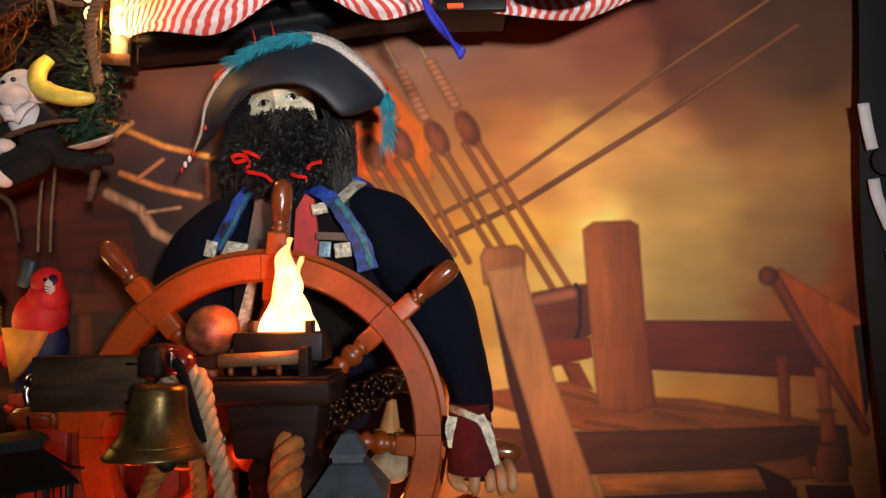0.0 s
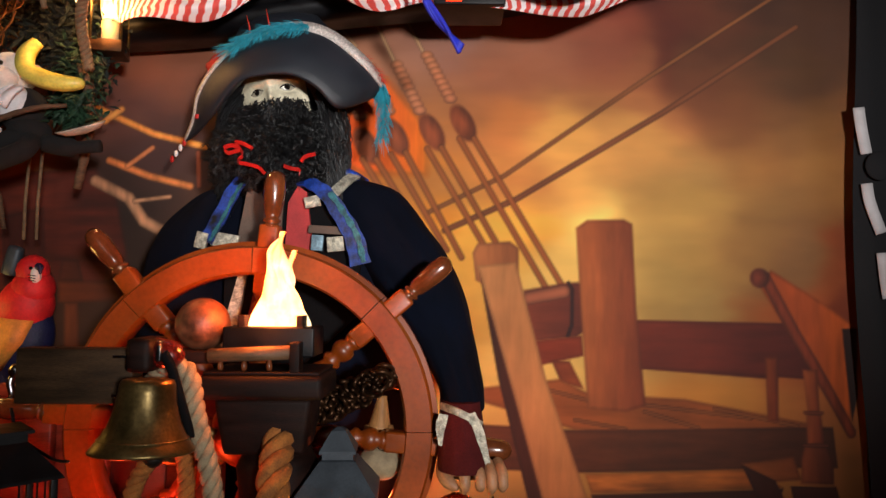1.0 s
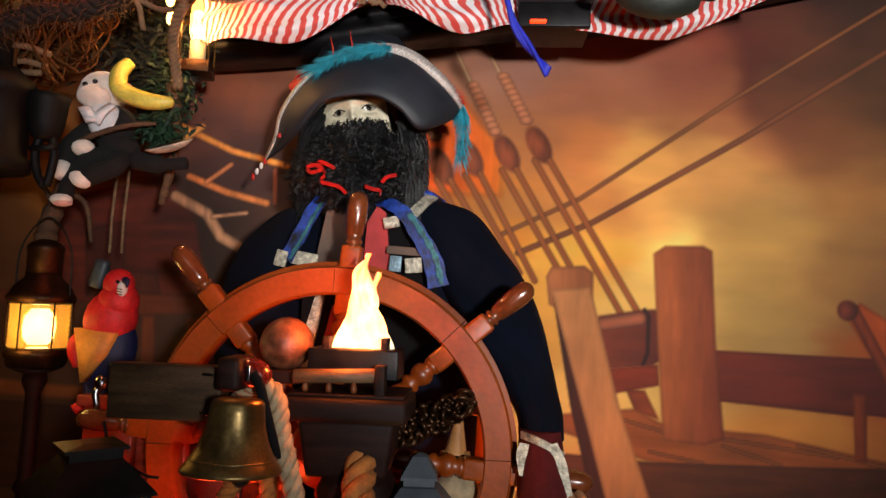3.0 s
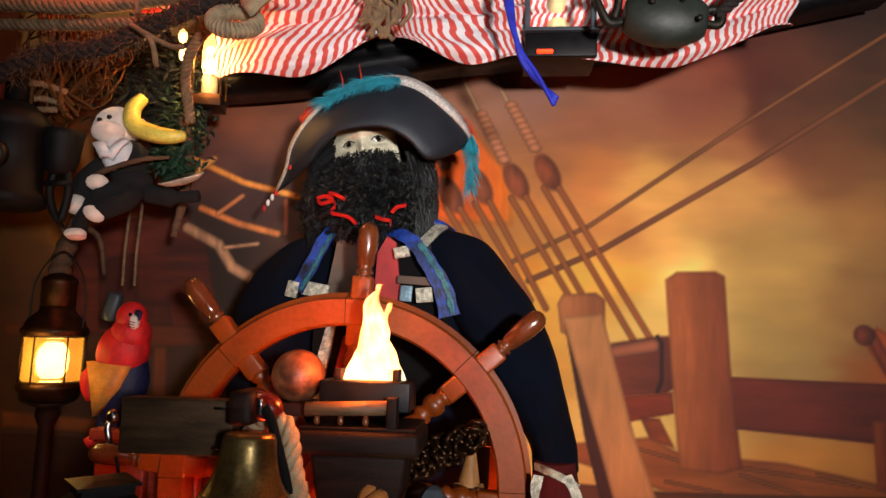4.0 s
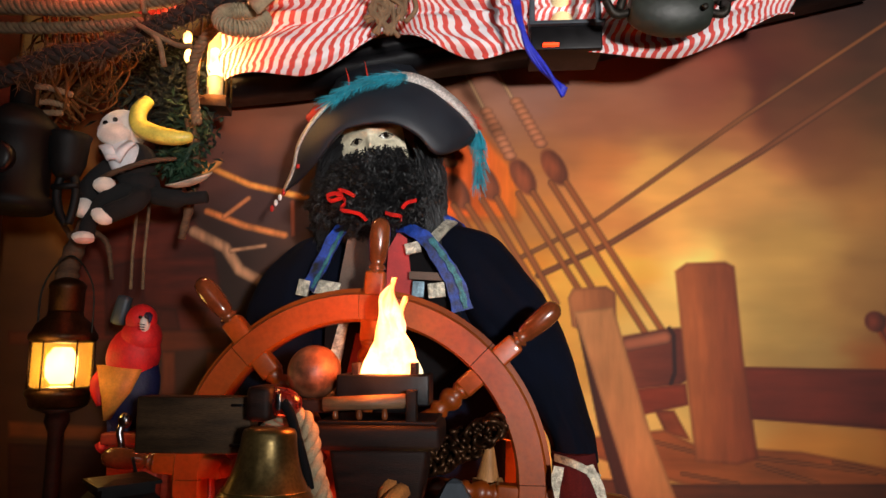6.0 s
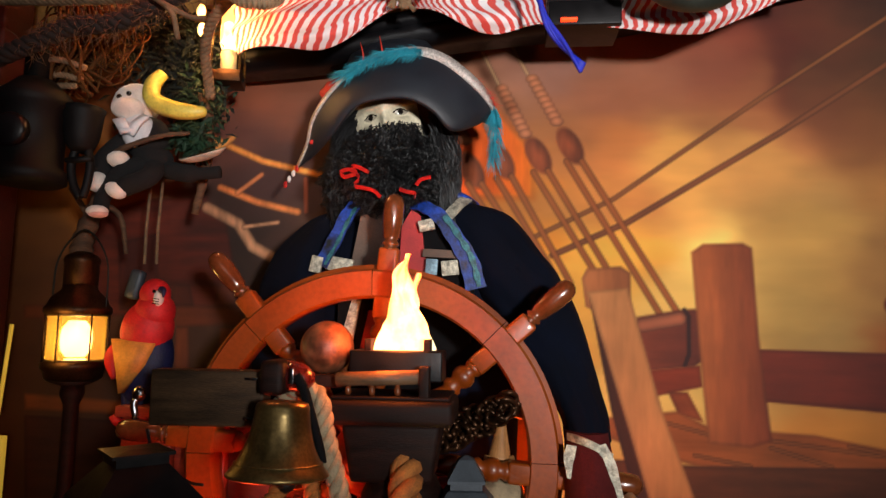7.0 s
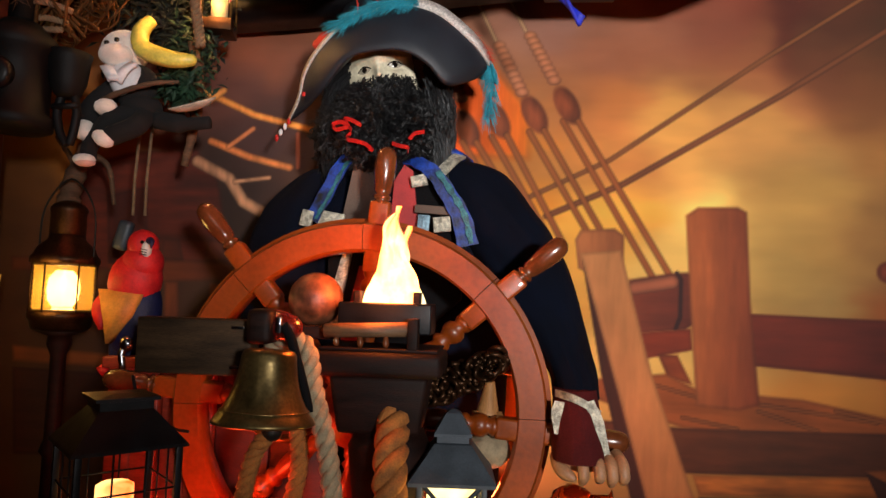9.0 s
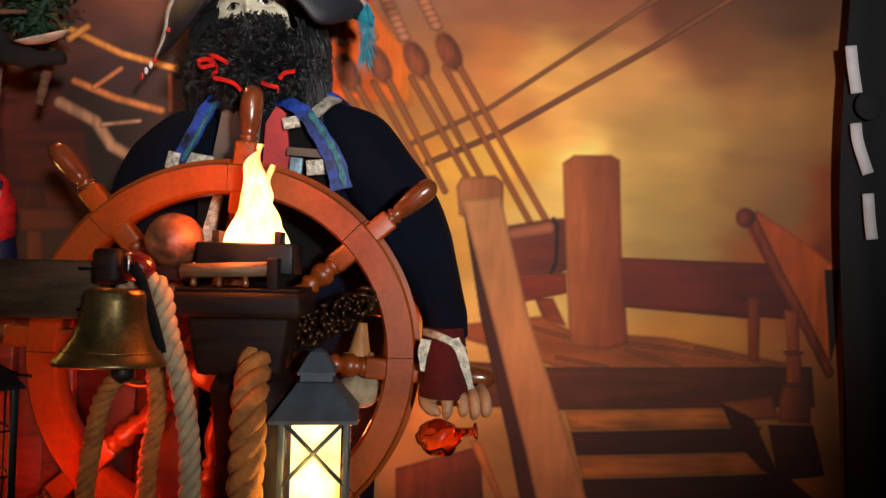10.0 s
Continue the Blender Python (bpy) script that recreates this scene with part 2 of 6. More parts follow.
# ---- building helpers ----
def part(name, bm, material, parent=None, label="", smooth=True):
    me = bpy.data.meshes.new(name)
    bmesh.ops.recalc_face_normals(bm, faces=bm.faces)
    bm.to_mesh(me)
    bm.free()
    for m in material if isinstance(material, (list, tuple)) else [material]:
        me.materials.append(m)
    if smooth:
        for p in me.polygons:
            p.use_smooth = True
    ob = new(name, me)
    if parent:
        ob.parent = parent
    if label:
        ob["label"] = label
    return ob


def thing(name, label, category, group="", kind=""):
    ob = new(name)
    ob.empty_display_size = 0.02
    return tagged(ob, label, category, group, kind)


def V(*a):
    return Vector(a)


def box(bm, lo, hi, bevel=0.003, turn=None, mi=0, taper=1.0):
    """A bevelled block from corner to corner; taper narrows its foot."""
    lo, hi = Vector(lo), Vector(hi)
    c, s = (lo + hi) / 2, (hi - lo) / 2
    made = bmesh.ops.create_cube(bm, size=2)["verts"]
    for v in made:
        k = taper if v.co.z < 0 else 1
        v.co = Vector((v.co.x * s.x * k, v.co.y * s.y * k, v.co.z * s.z))
    if bevel:
        edges = list({e for v in made for e in v.link_edges})
        got = bmesh.ops.bevel(bm, geom=edges, offset=min(bevel, min(s) * 0.8), segments=2, affect="EDGES", profile=0.6)
        made = list({v for f in got["faces"] for v in f.verts} | {v for v in made if v.is_valid})
    m = Matrix.Translation(c) @ (turn.to_4x4() if turn else Matrix())
    for v in made:
        v.co = m @ v.co
    for f in {f for v in made for f in v.link_faces}:
        f.material_index = mi
    return made


def lathe(bm, profile, m=None, n=24, mi=0, squash=1.0):
    """Turns (radius, height) rows round the z axis."""
    m = m or Matrix()
    rings = []
    for r, z in profile:
        r = max(r, 0.0004)
        rings.append([bm.verts.new(m @ Vector((r * math.cos(a), r * squash * math.sin(a), z))) for a in (2 * math.pi * i / n for i in range(n))])
    for a, b in zip(rings, rings[1:]):
        for i in range(n):
            bm.faces.new((a[i], a[(i + 1) % n], b[(i + 1) % n], b[i])).material_index = mi
    bm.faces.new(rings[0][::-1]).material_index = mi
    bm.faces.new(rings[-1]).material_index = mi


def axis(a, b):
    """The pose that carries the z axis from a towards b."""
    a, b = Vector(a), Vector(b)
    return Matrix.Translation(a) @ (b - a).to_track_quat("Z", "Y").to_matrix().to_4x4()


def curve(pts, n=8):
    """A smooth line through the points."""
    p = [Vector(q) for q in pts]
    p = [p[0] * 2 - p[1]] + p + [p[-1] * 2 - p[-2]]
    out = []
    for i in range(1, len(p) - 2):
        for k in range(n):
            t = k / n
            a, b, c, d = p[i - 1], p[i], p[i + 1], p[i + 2]
            out.append(0.5 * (2 * b + (c - a) * t + (2 * a - 5 * b + 4 * c - d) * t * t + (3 * b - a - 3 * c + d) * t ** 3))
    return out + [p[-2]]


def tube(bm, pts, r, n=8, mi=0, flat=1.0):
    """A round bar along the points; r is one radius or one for each point."""
    pts = [Vector(p) for p in pts]
    rs = r if isinstance(r, (list, tuple)) else [r] * len(pts)
    up, rings = None, []
    for i, p in enumerate(pts):
        d = (pts[min(i + 1, len(pts) - 1)] - pts[max(i - 1, 0)]).normalized()
        if up is None:
            up = d.orthogonal().normalized()
        up = (up - d * up.dot(d))
        up = up.normalized() if up.length > 1e-6 else d.orthogonal().normalized()
        side = d.cross(up)
        rings.append([bm.verts.new(p + rs[i] * (math.cos(a) * up + flat * math.sin(a) * side)) for a in (2 * math.pi * k / n for k in range(n))])
    for a, b in zip(rings, rings[1:]):
        for i in range(n):
            bm.faces.new((a[i], a[(i + 1) % n], b[(i + 1) % n], b[i])).material_index = mi
    bm.faces.new(rings[0][::-1]).material_index = mi
    bm.faces.new(rings[-1]).material_index = mi


def laid(bm, pts, r, lay=0.05, strands=3, n=7, mi=0, step=0.004):
    """A laid rope: strands wound round the line; lay is the length of one turn."""
    line = curve(pts, 24)
    even, left = [line[0]], 0.0
    for a, b in zip(line, line[1:]):
        d = (b - a).length
        while left + step <= d:
            left += step
            even.append(a.lerp(b, left / d))
        left -= d
    up = None
    turns = []
    for i, p in enumerate(even):
        d = (even[min(i + 1, len(even) - 1)] - even[max(i - 1, 0)]).normalized()
        up = d.orthogonal().normalized() if up is None else (up - d * up.dot(d)).normalized()
        turns.append((p, up.copy(), d.cross(up)))
    for k in range(strands):
        tube(bm, [p + 0.52 * r * (math.cos(a) * u + math.sin(a) * w) for i, (p, u, w) in enumerate(turns) for a in (2 * math.pi * (i * step / lay + k / strands),)], r * 0.55, n, mi)


def ball(bm, c, r, mi=0, sub=2, m=None):
    """A rounded lump; r is a radius or three."""
    r = r if isinstance(r, (list, tuple)) else (r, r, r)
    made = bmesh.ops.create_icosphere(bm, subdivisions=sub, radius=1)["verts"]
    t = Matrix.Translation(c) @ (m.to_4x4() if m else Matrix()) @ Matrix.Diagonal((*r, 1))
    for v in made:
        v.co = t @ v.co
    for f in {f for v in made for f in v.link_faces}:
        f.material_index = mi
    return made


def strip(bm, pts, width, thick=0.0015, mi=0, side=None):
    """A flat band along the points, with thickness. side: the way its width lies."""
    pts = [Vector(p) for p in pts]
    rings = []
    for i, p in enumerate(pts):
        d = (pts[min(i + 1, len(pts) - 1)] - pts[max(i - 1, 0)]).normalized()
        s = Vector(side[i] if isinstance(side, list) else side or (1, 0, 0))
        s = (s - d * s.dot(d)).normalized()
        o = d.cross(s) * thick / 2
        w = s * (width[i] if isinstance(width, (list, tuple)) else width) / 2
        rings.append([bm.verts.new(q) for q in (p - w - o, p + w - o, p + w + o, p - w + o)])
    for a, b in zip(rings, rings[1:]):
        for i in range(4):
            bm.faces.new((a[i], a[(i + 1) % 4], b[(i + 1) % 4], b[i])).material_index = mi
    bm.faces.new(rings[0][::-1]).material_index = mi
    bm.faces.new(rings[-1]).material_index = mi


# ---- the room ----
def slab(name, lo, hi, material, label, category):
    bm = bmesh.new()
    box(bm, lo, hi, 0.0)
    tagged(part(name, bm, material, None, "", False), label, category, "", "structure")


slab("floor", (-1.7, -2.5, -0.1), (1.7, 1.7, 0.0), FLOOR_WOOD, "worn brown wooden floor of the display room", "floor")
slab("ceiling", (-1.7, -2.5, 2.6), (1.7, 1.7, 2.7), BLACK_WALL, "dark ceiling above the pirate display", "ceiling")
slab("wall_south", (-1.7, -2.6, 0), (1.7, -2.5, 2.6), BLACK_WALL, "dark wall behind the viewer", "wall")
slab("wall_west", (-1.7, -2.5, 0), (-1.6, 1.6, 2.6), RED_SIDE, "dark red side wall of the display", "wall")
slab("wall_east", (1.6, -2.5, 0), (1.7, 1.6, 2.6), BLACK_WALL, "black side wall of the display", "wall")
slab("wall_north", (-1.7, 1.6, 0), (1.7, 1.7, 2.6), PLASTER, "olive brown plaster wall behind the mural cloth", "wall")


# ---- the printed mural cloth ----
STEP = 0.0032
gx, gz = np.meshgrid(np.arange(-1.34, 0.892, STEP), np.arange(0.78, 2.36, STEP))
ROWS_N, COLS_N = gx.shape
dye = np.zeros((ROWS_N, COLS_N, 3))
rng = np.random.default_rng(7)


def cloud(sx, sz, octaves=4):
    """Soft noise from -1 to 1 over the cloth; sx, sz: lumps a metre."""
    out, gain = np.zeros_like(gx), 1.0
    for o in range(octaves):
        grid = rng.uniform(-1, 1, (64, 64))
        u, v = (gx + 3) * sx * 2 ** o + 11 * o, (gz + 3) * sz * 2 ** o + 7 * o
        i, j = np.floor(u).astype(int), np.floor(v).astype(int)
        fu, fv = u - i, v - j
        fu, fv = fu * fu * (3 - 2 * fu), fv * fv * (3 - 2 * fv)
        g = lambda a, b: grid[a % 64, b % 64]
        out += gain * ((g(i, j) * (1 - fu) + g(i + 1, j) * fu) * (1 - fv) + (g(i, j + 1) * (1 - fu) + g(i + 1, j + 1) * fu) * fv)
        gain *= 0.55
    return out / 1.6


GRAIN = cloud(60, 9, 4)
BLOTCH = cloud(9, 9, 4)


def lay(mask, colour):
    global dye
    mask = np.clip(mask, 0, 1)[..., None]
    dye = dye * (1 - mask) + mask * colour


def away(a, b):
    """Distance from a segment, and how far along it."""
    ax, az = a
    dx, dz = b[0] - ax, b[1] - az
    t = np.clip(((gx - ax) * dx + (gz - az) * dz) / (dx * dx + dz * dz), 0, 1)
    return np.hypot(gx - ax - t * dx, gz - az - t * dz), t


def shape(pts, c1, c2, soft, grain, along):
    """A painted timber with grain, from colour c1 to c2, its outline softened by the print."""
    d = np.full_like(gx, 9.0)
    inside = np.zeros(gx.shape, bool)
    for (ax, az), (bx, bz) in zip(pts, pts[1:] + pts[:1]):
        d = np.minimum(d, away((ax, az), (bx, bz))[0])
        if az != bz:
            inside ^= ((az > gz) != (bz > gz)) & (gx < (bx - ax) * (gz - az) / (bz - az) + ax)
    sd = np.where(inside, -d, d)
    xs = [p[0] for p in pts]
    k = np.clip((gx - min(xs)) / (max(xs) - min(xs)), 0, 1)[..., None]
    wide = max(p[0] for p in pts) - min(xs) > max(p[1] for p in pts) - min(p[1] for p in pts)
    g = (GRAIN if not wide else WIDE)[..., None]
    col = (np.array(c1) * (1 - k) + np.array(c2) * k) * (1 + grain * (1.1 * g + 0.9 * BLOTCH[..., None]))
    # redder tint: the warm glow falling on the timbers, put into the dye
    col = col * np.array((1.0, 0.88, 0.76))
    edge = np.clip(1 + sd / 0.008, 0, 1)[..., None]
    lay(0.5 - sd / (soft * 0.0016), col * (1 - 0.22 * edge))


def cord(pts, w, colour, twist):
    best, along, run = np.full_like(gx, 9.0), np.zeros_like(gx), 0.0
    for a, b in zip(pts, pts[1:]):
        d, t = away(a, b)
        ln = math.hypot(b[0] - a[0], b[1] - a[1])
        along = np.where(d < best, run + t * ln, along)
        best = np.minimum(best, d)
        run += ln
    tone = 1 + (0.1 * BLOTCH if twist else 0.25 * GRAIN)
    body = 1.12 - 0.5 * (best / w) ** 2
    lay(0.5 - (best - w) / 0.0045, np.array(colour) * (tone * np.clip(body, 0.5, 1.2))[..., None])


def beads(pts, n, r, colour):
    (ax, az), (bx, bz) = pts
    for i in range(n):
        t = i / (n - 1)
        d = np.hypot(gx - ax - t * (bx - ax), (gz - az - t * (bz - az)) * 1.35)
        lit = 1.1 - 0.45 * (d / r) ** 2 + 8 * (gz - az - t * (bz - az))
        lay(0.5 - (d - r) / 0.005, np.array(colour) * np.clip(lit, 0.45, 1.3)[..., None])


def lozenge(pts, rx, rz, lean, colour):
    cx, cz = pts
    a = radians(lean)
    u = (gx - cx) * math.cos(a) + (gz - cz) * math.sin(a)
    v = -(gx - cx) * math.sin(a) + (gz - cz) * math.cos(a)
    d = np.sqrt((u / rx) ** 2 + (v / rz) ** 2)
    lit = 1.15 - 0.4 * d - 6 * u + 0.2 * GRAIN
    lay(0.5 - (d - 1) * rx / 0.006, np.array(colour) * np.clip(lit, 0.4, 1.4)[..., None])


WIDE = cloud(9, 60, 4)
CLOUDS_HIGH = (  # place on the cloth, printed colour, dimmed at right to offset the stage light
    (0.71, 2.19, 43, 21, 14),
    (0.26, 2.15, 120, 66, 48),
    (0.62, 2.14, 51, 23, 14),
    (0.44, 2.11, 74, 25, 14),
    (0.41, 2.08, 72, 25, 15),
    (0.02, 2.07, 150, 100, 82),
    (0.32, 2.07, 116, 44, 28),
    (0.29, 2.06, 144, 76, 52),
    (0.77, 2.06, 75, 44, 27),
    (0.53, 2.04, 84, 36, 20),
    (-0.00, 2.04, 150, 106, 92),
    (0.56, 2.01, 95, 48, 25),
    (0.25, 2.01, 140, 74, 50),
    (0.43, 2.00, 87, 31, 17),
)
CLOUDS_UPPER = (  # place on the cloth, printed colour; right-hand ones lowered against the lamp's brightness
    (0.06, 1.99, 146, 92, 66),
    (0.37, 1.97, 152, 88, 52),
    (0.17, 1.97, 160, 100, 74),
    (0.71, 1.96, 86, 53, 25),
    (0.53, 1.96, 108, 60, 33),
    (-0.64, 1.96, 132, 72, 46),
    (0.74, 1.95, 80, 47, 25),
    (0.16, 1.93, 158, 92, 58),
    (0.07, 1.92, 164, 98, 66),
    (0.60, 1.92, 115, 66, 34),
    (0.39, 1.89, 176, 108, 60),
    (-0.70, 1.88, 104, 62, 52),
    (0.85, 1.85, 126, 72, 28),
    (0.79, 1.82, 132, 84, 36),
)
CLOUDS_LOWER = (  # place on the cloth, printed colour; dimmed at right, lamplight put in far left
    (0.09, 1.81, 208, 124, 60),
    (0.65, 1.80, 127, 85, 43),
    (0.36, 1.79, 200, 140, 70),
    (0.64, 1.78, 147, 94, 45),
    (0.21, 1.77, 226, 160, 76),
    (-0.60, 1.75, 70, 44, 40),
    (0.58, 1.74, 159, 107, 52),
    (0.70, 1.73, 144, 97, 47),
    (0.47, 1.72, 161, 119, 62),
    (-1.06, 1.71, 170, 104, 30),
    (0.80, 1.69, 142, 93, 41),
    (0.64, 1.65, 141, 99, 50),
    (0.46, 1.64, 179, 134, 65),
    (-1.13, 1.61, 120, 70, 26),
)
GLOW_LOW = (  # place on the cloth, printed colour, with light evened out by dimmer right entries
    (-0.69, 1.60, 42, 26, 20),
    (-0.15, 1.60, 206, 110, 20),
    (0.25, 1.58, 250, 206, 104),
    (0.81, 1.58, 134, 58, 20),
    (0.04, 1.58, 244, 172, 64),
    (0.72, 1.58, 126, 87, 48),
    (0.47, 1.51, 179, 139, 70),
    (-1.15, 1.51, 96, 54, 24),
    (0.77, 1.48, 172, 83, 32),
    (0.53, 1.47, 164, 127, 67),
    (0.83, 1.46, 114, 43, 17),
    (-0.87, 1.44, 70, 40, 26),
    (0.23, 1.42, 240, 190, 96),
    (0.56, 1.25, 173, 110, 43),
)
weight, total = np.zeros_like(gx), np.zeros((ROWS_N, COLS_N, 3))
warp_x, warp_z = gx + 0.11 * cloud(2.5, 5), gz + 0.09 * cloud(2.5, 6)
for sx, sz, r, g, b in CLOUDS_HIGH + CLOUDS_UPPER + CLOUDS_LOWER + GLOW_LOW:
    w = 1 / (((warp_x - sx) ** 2 + (warp_z - sz) ** 2) + 0.0025) ** 2.0
    weight += w
    total += w[..., None] * np.array((r, g, b))
dye = total / weight[..., None] * (1 + 0.16 * cloud(2.2, 8, 5)[..., None])
shape(((-0.229, 1.852), (-0.141, 1.934), (-0.050, 1.823), (-0.052, 1.723), (-0.192, 1.725), (-0.248, 1.750)), (226, 84, 8), (232, 126, 20), 16, 0.1, 1)
cord(((0.766, 2.160), (0.431, 1.939), (0.117, 1.720), (-0.053, 1.637)), 0.0048, (120, 70, 36), 1)
cord(((0.756, 2.054), (0.461, 1.860), (0.145, 1.670), (-0.012, 1.600)), 0.0062, (112, 62, 34), 1)
cord(((-0.112, 2.091), (-0.063, 1.998)), 0.004, (180, 136, 96), 1)
beads(((-0.053, 1.987), (-0.001, 1.890)), 9, 0.0145, (184, 112, 74))
lozenge(((0.027, 1.836)), 0.023, 0.044, 28, (138, 66, 34))
cord(((0.019, 1.802), (0.205, 1.480)), 0.0066, (142, 76, 34), 1)
cord(((0.051, 1.802), (0.239, 1.485)), 0.0066, (142, 76, 34), 1)
cord(((-0.175, 2.076), (-0.126, 1.976)), 0.004, (180, 136, 96), 1)
beads(((-0.119, 1.966), (-0.068, 1.864)), 9, 0.0145, (184, 112, 74))
lozenge(((-0.041, 1.816)), 0.023, 0.044, 28, (138, 66, 34))
cord(((-0.051, 1.779), (0.073, 1.569)), 0.0066, (142, 76, 34), 1)
cord(((-0.020, 1.782), (0.099, 1.575)), 0.0066, (142, 76, 34), 1)
cord(((-0.255, 2.062), (-0.210, 2.008)), 0.004, (180, 136, 96), 1)
beads(((-0.179, 1.961), (-0.136, 1.863)), 9, 0.0145, (184, 112, 74))
lozenge(((-0.120, 1.805)), 0.023, 0.044, 28, (138, 66, 34))
cord(((-0.130, 1.767), (-0.007, 1.558)), 0.0066, (142, 76, 34), 1)
cord(((-0.098, 1.771), (0.025, 1.542)), 0.0066, (142, 76, 34), 1)
cord(((-0.306, 2.050), (-0.267, 1.996)), 0.004, (180, 136, 96), 1)
beads(((-0.242, 1.943), (-0.198, 1.851)), 9, 0.0145, (184, 112, 74))
lozenge(((-0.184, 1.785)), 0.023, 0.044, 28, (138, 66, 34))
cord(((-0.192, 1.756), (-0.096, 1.601)), 0.0066, (142, 76, 34), 1)
cord(((-0.162, 1.755), (-0.054, 1.582)), 0.0066, (142, 76, 34), 1)
shape(((0.158, 1.472), (0.245, 1.488), (0.275, 1.490), (0.290, 1.482), (0.292, 1.388), (0.270, 1.374), (0.173, 1.363)), (124, 62, 42), (92, 42, 32), 4, 0.12, 1)
cord(((0.170, 1.456), (0.244, 1.470)), 0.014, (150, 82, 54), 1)
cord(((0.254, 1.489), (0.262, 1.476), (0.261, 1.400), (0.252, 1.376)), 0.0035, (44, 20, 18), 1)
shape(((0.165, 1.363), (0.282, 1.377), (0.285, 1.334), (0.182, 1.311)), (126, 52, 28), (126, 52, 28), 3, 0.12, 1)
shape(((0.402, 1.409), (0.692, 1.403), (0.681, 1.288), (0.403, 1.308)), (104, 42, 26), (82, 30, 22), 3, 0.1, 1)
shape(((0.388, 1.411), (0.764, 1.405), (0.771, 1.288), (0.399, 1.309)), (104, 42, 26), (80, 30, 24), 3, 0.1, 1)
shape(((0.217, 1.323), (0.256, 1.323), (0.285, 1.265), (0.237, 1.278)), (110, 52, 26), (140, 70, 34), 3, 0.12, 1)
shape(((0.064, 1.264), (0.235, 1.285), (0.295, 1.256), (0.499, 1.245), (0.814, 1.187), (0.815, 1.141), (0.267, 1.179), (0.070, 1.235)), (150, 86, 42), (128, 72, 34), 4, 0.12, 1)
for ax, az, bx, bz in ((0.266, 1.200, 0.372, 1.182), (0.412, 1.219, 0.527, 1.185), (0.300, 1.246, 0.640, 1.206), (0.560, 1.226, 0.740, 1.190), (0.210, 1.262, 0.330, 1.232)):
    cord(((ax, az), (bx, bz)), 0.0034, (112, 60, 29), 1)
shape(((0.071, 1.188), (0.267, 1.179), (0.814, 1.189), (0.821, 1.106), (0.286, 1.091), (0.085, 1.095)), (96, 52, 26), (70, 38, 22), 3, 0.15, 1)
shape(((0.286, 1.088), (0.633, 1.101), (0.706, 1.063), (0.299, 1.049)), (188, 118, 52), (150, 88, 38), 3, 0.25, 1)
shape(((0.299, 1.046), (0.706, 1.061), (0.682, 1.009), (0.311, 0.997)), (70, 34, 18), (54, 26, 16), 3, 0.15, 1)
shape(((0.311, 0.995), (0.682, 1.007), (0.755, 0.968), (0.324, 0.951)), (178, 108, 46), (150, 88, 38), 3, 0.25, 1)
shape(((0.324, 0.949), (0.755, 0.965), (0.816, 0.914), (0.841, 0.823), (0.338, 0.819)), (62, 32, 18), (48, 24, 14), 3, 0.15, 1)
shape(((-0.064, 0.965), (0.110, 1.013), (0.126, 0.817), (-0.060, 0.815)), (120, 64, 30), (96, 48, 22), 3, 0.2, 1)
shape(((0.087, 1.025), (0.110, 1.025), (0.160, 0.907), (0.201, 0.908), (0.201, 0.898), (0.148, 0.898)), (186, 120, 56), (186, 120, 56), 2, 0.1, 1)
shape(((0.663, 1.487), (0.690, 1.519), (0.862, 1.405), (0.857, 1.202), (0.765, 1.319)), (150, 70, 26), (186, 92, 34), 4, 0.12, 1)
cord(((0.677, 1.503), (0.740, 1.379), (0.802, 1.272), (0.857, 1.178)), 0.012, (110, 44, 22), 0)
lozenge(((0.665, 1.502)), 0.021, 0.021, 0, (96, 40, 24))
shape(((0.674, 1.332), (0.703, 1.336), (0.700, 1.199), (0.676, 1.199)), (140, 70, 34), (92, 40, 24), 4, 0.12, 1)
shape(((0.753, 1.308), (0.783, 1.309), (0.787, 1.219), (0.762, 1.219)), (176, 96, 48), (110, 52, 28), 3, 0.12, 1)
shape(((0.759, 1.218), (0.789, 1.218), (0.795, 1.152), (0.760, 1.152)), (150, 80, 42), (96, 44, 26), 3, 0.12, 1)
shape(((0.754, 1.150), (0.799, 1.151), (0.812, 1.120), (0.810, 1.072), (0.744, 1.072), (0.746, 1.120)), (128, 70, 40), (84, 42, 26), 3, 0.12, 1)
cord(((0.757, 1.219), (0.791, 1.219)), 0.0035, (96, 44, 26), 1)
cord(((0.752, 1.151), (0.801, 1.152)), 0.004, (84, 40, 24), 1)
shape(((0.615, 1.112), (0.730, 1.126), (0.745, 1.079), (0.682, 1.074)), (150, 88, 42), (120, 66, 34), 3, 0.12, 1)
shape(((0.615, 1.110), (0.688, 1.078), (0.749, 0.951), (0.707, 0.972), (0.658, 1.021)), (58, 26, 16), (58, 26, 16), 2, 0.1, 1)
shape(((0.721, 1.066), (0.815, 1.068), (0.840, 0.964), (0.743, 0.951)), (64, 32, 20), (50, 24, 16), 2, 0.1, 1)
shape(((0.840, 1.395), (0.874, 1.396), (0.875, 1.250), (0.861, 1.202)), (40, 20, 16), (40, 20, 16), 3, 0.1, 1)
shape(((0.271, 1.607), (0.295, 1.624), (0.374, 1.626), (0.392, 1.616), (0.398, 1.434), (0.415, 1.231), (0.373, 1.218), (0.293, 1.224), (0.281, 1.411)), (176, 106, 60), (118, 58, 34), 4, 0.1, 1)
shape(((0.049, 1.552), (0.059, 1.572), (0.129, 1.577), (0.148, 1.563), (0.147, 1.481), (0.102, 1.469), (0.056, 1.493)), (176, 118, 76), (146, 92, 56), 3, 0.1, 1)
